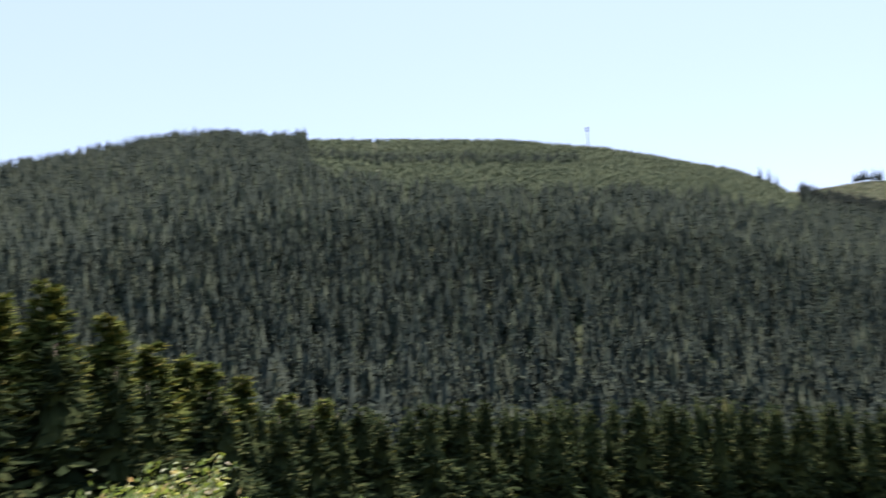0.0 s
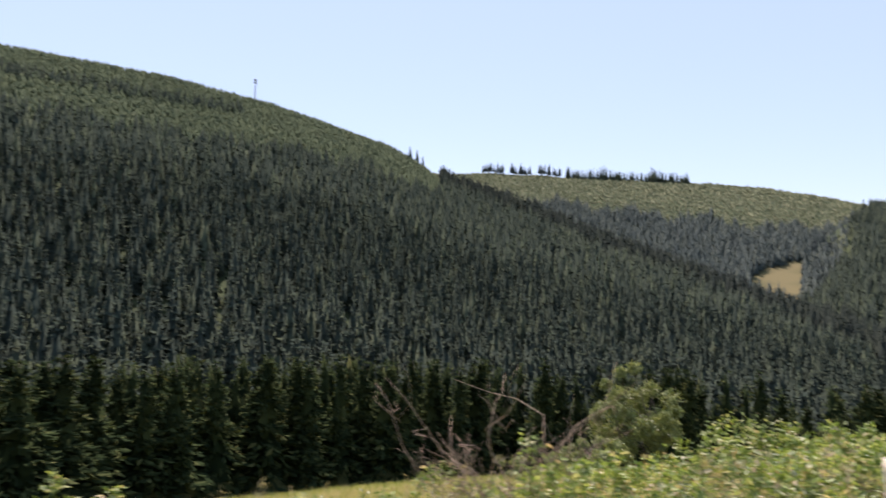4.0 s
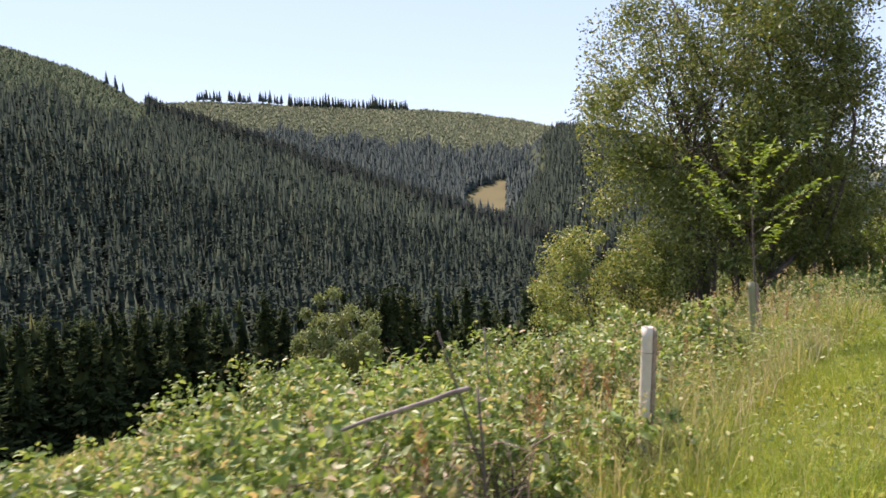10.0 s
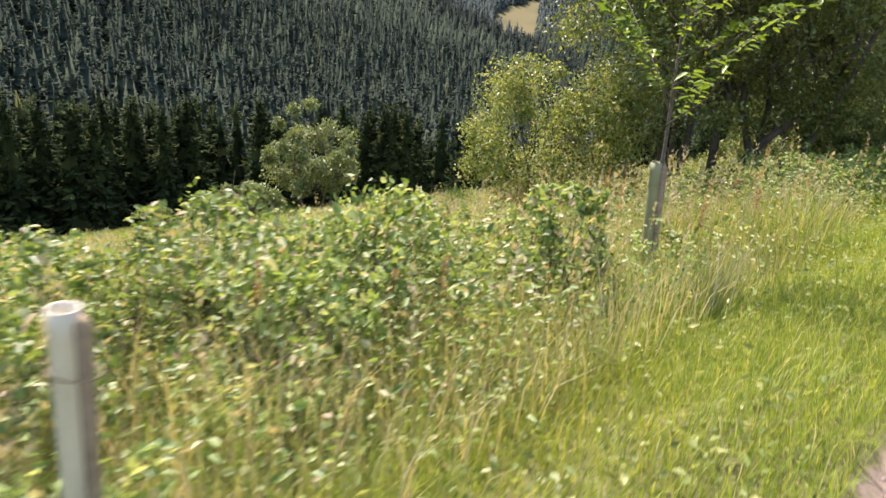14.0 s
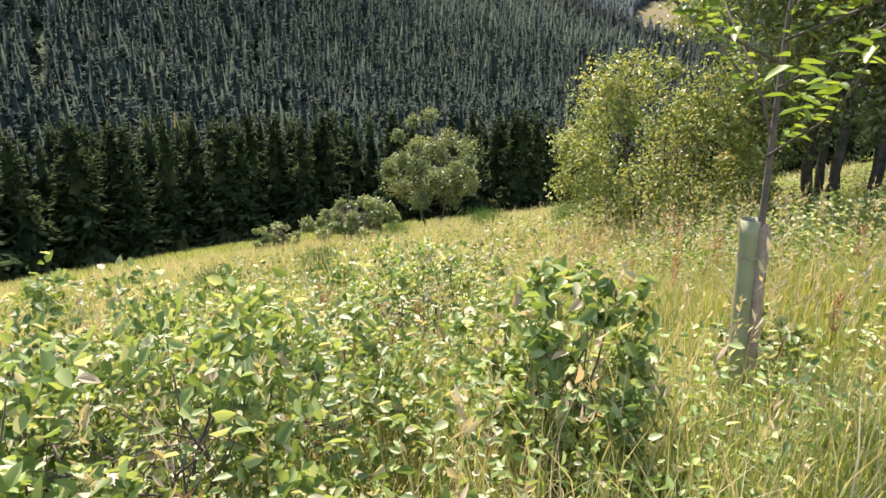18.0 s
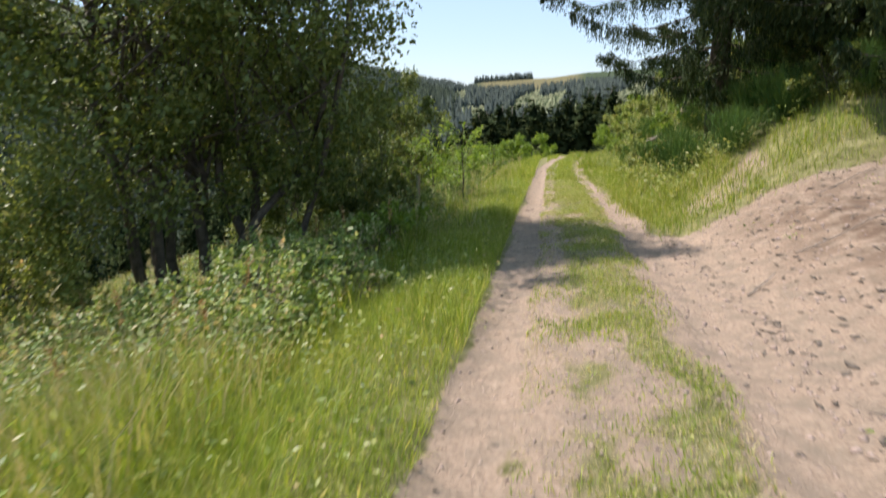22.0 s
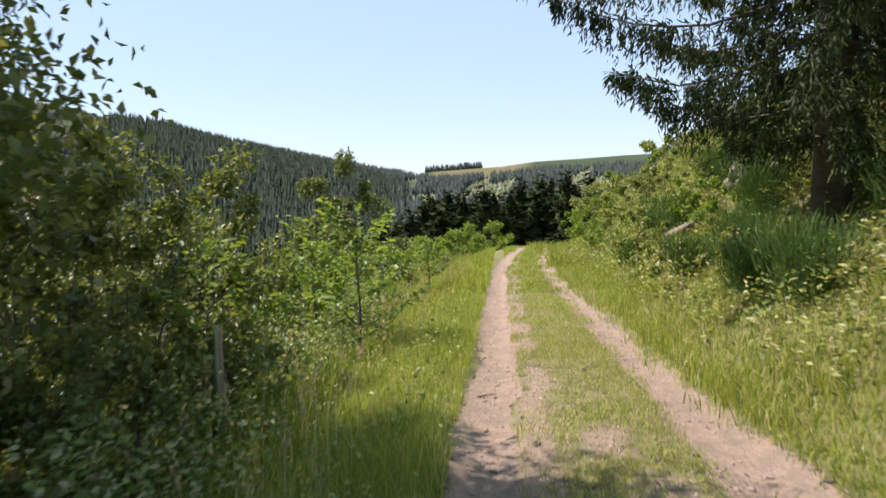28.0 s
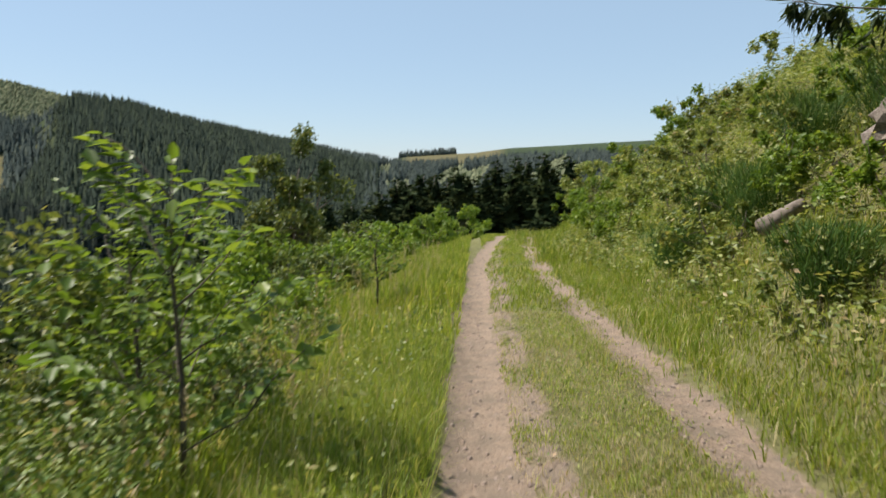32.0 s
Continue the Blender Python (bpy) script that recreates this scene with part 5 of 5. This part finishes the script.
herbs("yard_herbs", strewn(rng, 2.0, 8, 1, 14, 2.6), 0.2, 16, 0.045, WEED, rng, "scattered green weeds on the bare sand")
herbs("centre_herbs", strewn(rng, 0.3, 1.4, -6, 26, 8), 0.05, 8, 0.03, WEED, rng, "flat plantain leaves between the ruts")


def broom(x, y, h, rng, label, n=850, group="broom bushes on the bank"):
    t = thing("broom_bush", pose(*on_land(x, y, -0.05)), label, "shrub", group)
    h = 0.75 * h
    for k in range(4):
        a, tilt = rng.uniform(0, 2 * np.pi, n), rng.uniform(0, 0.7, n)
        foot = np.array([math.cos(k * 1.6), math.sin(k * 1.6), 0]) * 0.16
        base = np.column_stack([np.cos(a) * 0.05, np.sin(a) * 0.05, rng.uniform(0, 0.8, n) ** 0.8 * h * rng.uniform(0.8, 1.1)]) + foot
        base[:, :2] += np.column_stack([np.cos(a), np.sin(a)]) * (tilt * base[:, 2])[:, None]
        d = np.column_stack([np.cos(a) * tilt, np.sin(a) * tilt, np.ones(n)]) + rng.normal(size=(n, 3)) * 0.3
        tagged(part("twig_tuft", mesh_from("twig_tuft", *leaves(base, d, unit(rng, n), h * rng.uniform(0.08, 0.24, n), np.full(n, 0.009), 0.2), BROOM), t), kind="stuff")
    return t


for x, y, h in ((3.1, 17.4, 1.3), (3.7, 16.2, 1.3), (4.6, 16.4, 1.5), (3.3, 19.6, 1.2), (3.9, 20.8, 1.4), (2.9, 20.9, 1.0), (3.4, 23.6, 1.2), (4.4, 22.4, 1.4), (2.8, 24.8, 0.9), (5.4, 19.4, 1.5), (5.6, 15.4, 1.3), (4.4, 24.3, 1.3), (3.4, 25.2, 1.0), (5.4, 21.6, 1.4),
                (3.0, 18.6, 1.0), (4.4, 17.6, 1.3), (6.8, 15.0, 0.8)):
    broom(x, y, h, rng, "upright green broom bush on the sandy bank")
for x, y, h in ((-10.4, 5.2, 1.1), (-15.5, 7.6, 1.2), (-20.9, 17.5, 1.5), (-19.4, 16.6, 1.3), (-15.3, 16.6, 1.3), (-14.0, 15.0, 1.2), (-24, 15.4, 1.4), (-13.2, 4.2, 1.0)):
    broom(x, y, h, rng, "green broom tuft on the dry grass slope", group="broom tufts on the meadow")

# ---- stones ----
stone_meshes = []
for k in range(5):
    bm = bmesh.new()
    bmesh.ops.create_icosphere(bm, subdivisions=1, radius=1)
    for v in bm.verts:
        v.co *= 1 + 0.28 * noise.noise(v.co * 1.3 + Vector((k * 9, 0, 0)))
        v.co.z *= 0.6
    me = bpy.data.meshes.new("stone")
    bm.to_mesh(me)
    bm.free()
    me.materials.append(STONE)
    stone_meshes.append(me)
chip_meshes = []
for me in stone_meshes[:3]:
    chip = me.copy()
    chip.materials[0] = BARK
    chip_meshes.append(chip)
rng = np.random.default_rng(51)
for k in range(330):
    chip = k % 3 == 0
    if k < 90:
        x, y, s = rng.choice([0.0, 0.25, 1.6]) + rng.normal() * 0.17, rng.uniform(2, 24), rng.uniform(0.007, 0.022)
    else:
        x, y, s = 1.9 + 5.5 * rng.uniform(0, 1) ** 1.2, rng.uniform(3.5, 13.8), rng.uniform(0.010, 0.034)
    ob = new("bark_chip" if chip else "stone", (chip_meshes if chip else stone_meshes)[k % 3])
    ob.matrix_basis = Matrix.LocRotScale(on_land(x, y, s * 0.2), Euler((0, 0, rng.uniform(0, 6))), (s * (1.8 if chip else 1), s * rng.uniform(0.6, 1.3), s * (0.7 if chip else 1)))
    tagged(ob, "dark brown chip of bark on the sand" if chip else "small reddish brown stone lying on the sand", "bark" if chip else "stone", "bark chips on the sand" if chip else "stones on the track")

litter_rng = np.random.default_rng(61)
def litter(name, p, lo, hi, flat, long, mat, label):
    """Countless crumbs strewn over the ground, joined."""
    ico = np.array([(1, 0, 0), (-1, 0, 0), (0, 1, 0), (0, -1, 0), (0, 0, 1), (0, 0, -0.6)], float)
    tri = np.array([(0, 2, 4), (2, 1, 4), (1, 3, 4), (3, 0, 4), (2, 0, 5), (1, 2, 5), (3, 1, 5), (0, 3, 5)])
    n = len(p)
    v = ico[None] * litter_rng.uniform(0.6, 1.35, (n, 6, 1)) + litter_rng.normal(size=(n, 6, 3)) * 0.18
    v = v * (lo * (hi / lo) ** (litter_rng.uniform(0, 1, n) ** 2.2))[:, None, None] * np.array([long, 1, flat])
    a = litter_rng.uniform(0, 2 * np.pi, n)[:, None]
    x, y = v[:, :, 0] * np.cos(a) - v[:, :, 1] * np.sin(a), v[:, :, 0] * np.sin(a) + v[:, :, 1] * np.cos(a)
    v = np.stack([x + p[:, :1], y + p[:, 1:], v[:, :, 2] + land(p[:, 0], p[:, 1])[:, None] + 0.002], -1)
    ob = new(name, mesh_from(name, v.reshape(-1, 3), (np.arange(n)[:, None, None] * 6 + tri).reshape(-1, 3), mat))
    return tagged(ob, label, "litter", kind="stuff")


def where_bare(p, least):
    return p[bareness(p[:, 0], p[:, 1]) > least]


litter("sand_clods", where_bare(strewn(litter_rng, 1.4, 9, 2, 15, 60), 0.4), 0.006, 0.034, 0.7, 1.1, STONE, "crumbled clods and small stones on the bare sand")
litter("bark_litter", where_bare(strewn(litter_rng, 1.9, 9, 2, 15, 60), 0.4), 0.005, 0.034, 0.4, 2.6, BARK, "dark bark crumbs and twigs on the bare sand")
litter("track_gravel", where_bare(strewn(litter_rng, -0.4, 2.1, -3, 34, 130), 0.3), 0.004, 0.022, 0.7, 1.1, STONE, "fine gravel in the ruts of the track")
litter("track_litter", where_bare(strewn(litter_rng, -0.4, 2.2, 8, 34, 30), 0.3), 0.005, 0.02, 0.4, 2.6, BARK, "dark twigs and bark crumbs in the ruts")


def seeding(name, p, lo, hi, mat, label, plume=22):
    """Tall thin stalks that end in loose seed heads."""
    k = len(p)
    base = np.column_stack([p, land(p[:, 0], p[:, 1])])
    h = litter_rng.uniform(lo, hi, k)
    lean = litter_rng.normal(size=(k, 2)) * 0.10
    tip = base + np.column_stack([lean * h[:, None], h])
    side = np.column_stack([np.full(k, 0.0022), np.zeros(k), np.zeros(k)])
    fore = side[:, [1, 0, 2]]
    v = np.stack([base - side, base + side, tip, base - fore, base + fore], 1).reshape(-1, 3)
    f = (np.arange(k)[:, None, None] * 5 + np.array([[0, 1, 2], [3, 4, 2]])).reshape(-1, 3)
    q = np.repeat(np.arange(k), plume)
    u = litter_rng.uniform(0.72, 1.0, len(q))
    pts = base[q] + (tip - base)[q] * u[:, None] + litter_rng.normal(size=(len(q), 3)) * 0.008
    d = unit(litter_rng, len(q), 0.5) + [0, 0, 1.2]
    s = litter_rng.uniform(0.02, 0.05, len(q))
    ob = new(name, mesh_from(name, *joined([(v, f), leaves(pts, d, unit(litter_rng, len(q)), s, s * 0.28)]), mat))
    return tagged(ob, label, "plants", kind="stuff")


seeding("seeding_grass", strewn(litter_rng, -7, -1.3, -12, 7, 7), 0.75, 1.25, DRY, "tall pale grass stalks with loose seed heads")
seeding("dock_stalks", strewn(litter_rng, -7, -1.5, -4, 12, 0.9), 0.7, 1.15, RUST, "rust-brown dock stalks standing among the brambles", 60)
seeding("seeding_grass", strewn(litter_rng, -2.6, -0.8, 10, 34, 4), 0.45, 0.85, DRY, "pale seeding grass stalks along the verge")
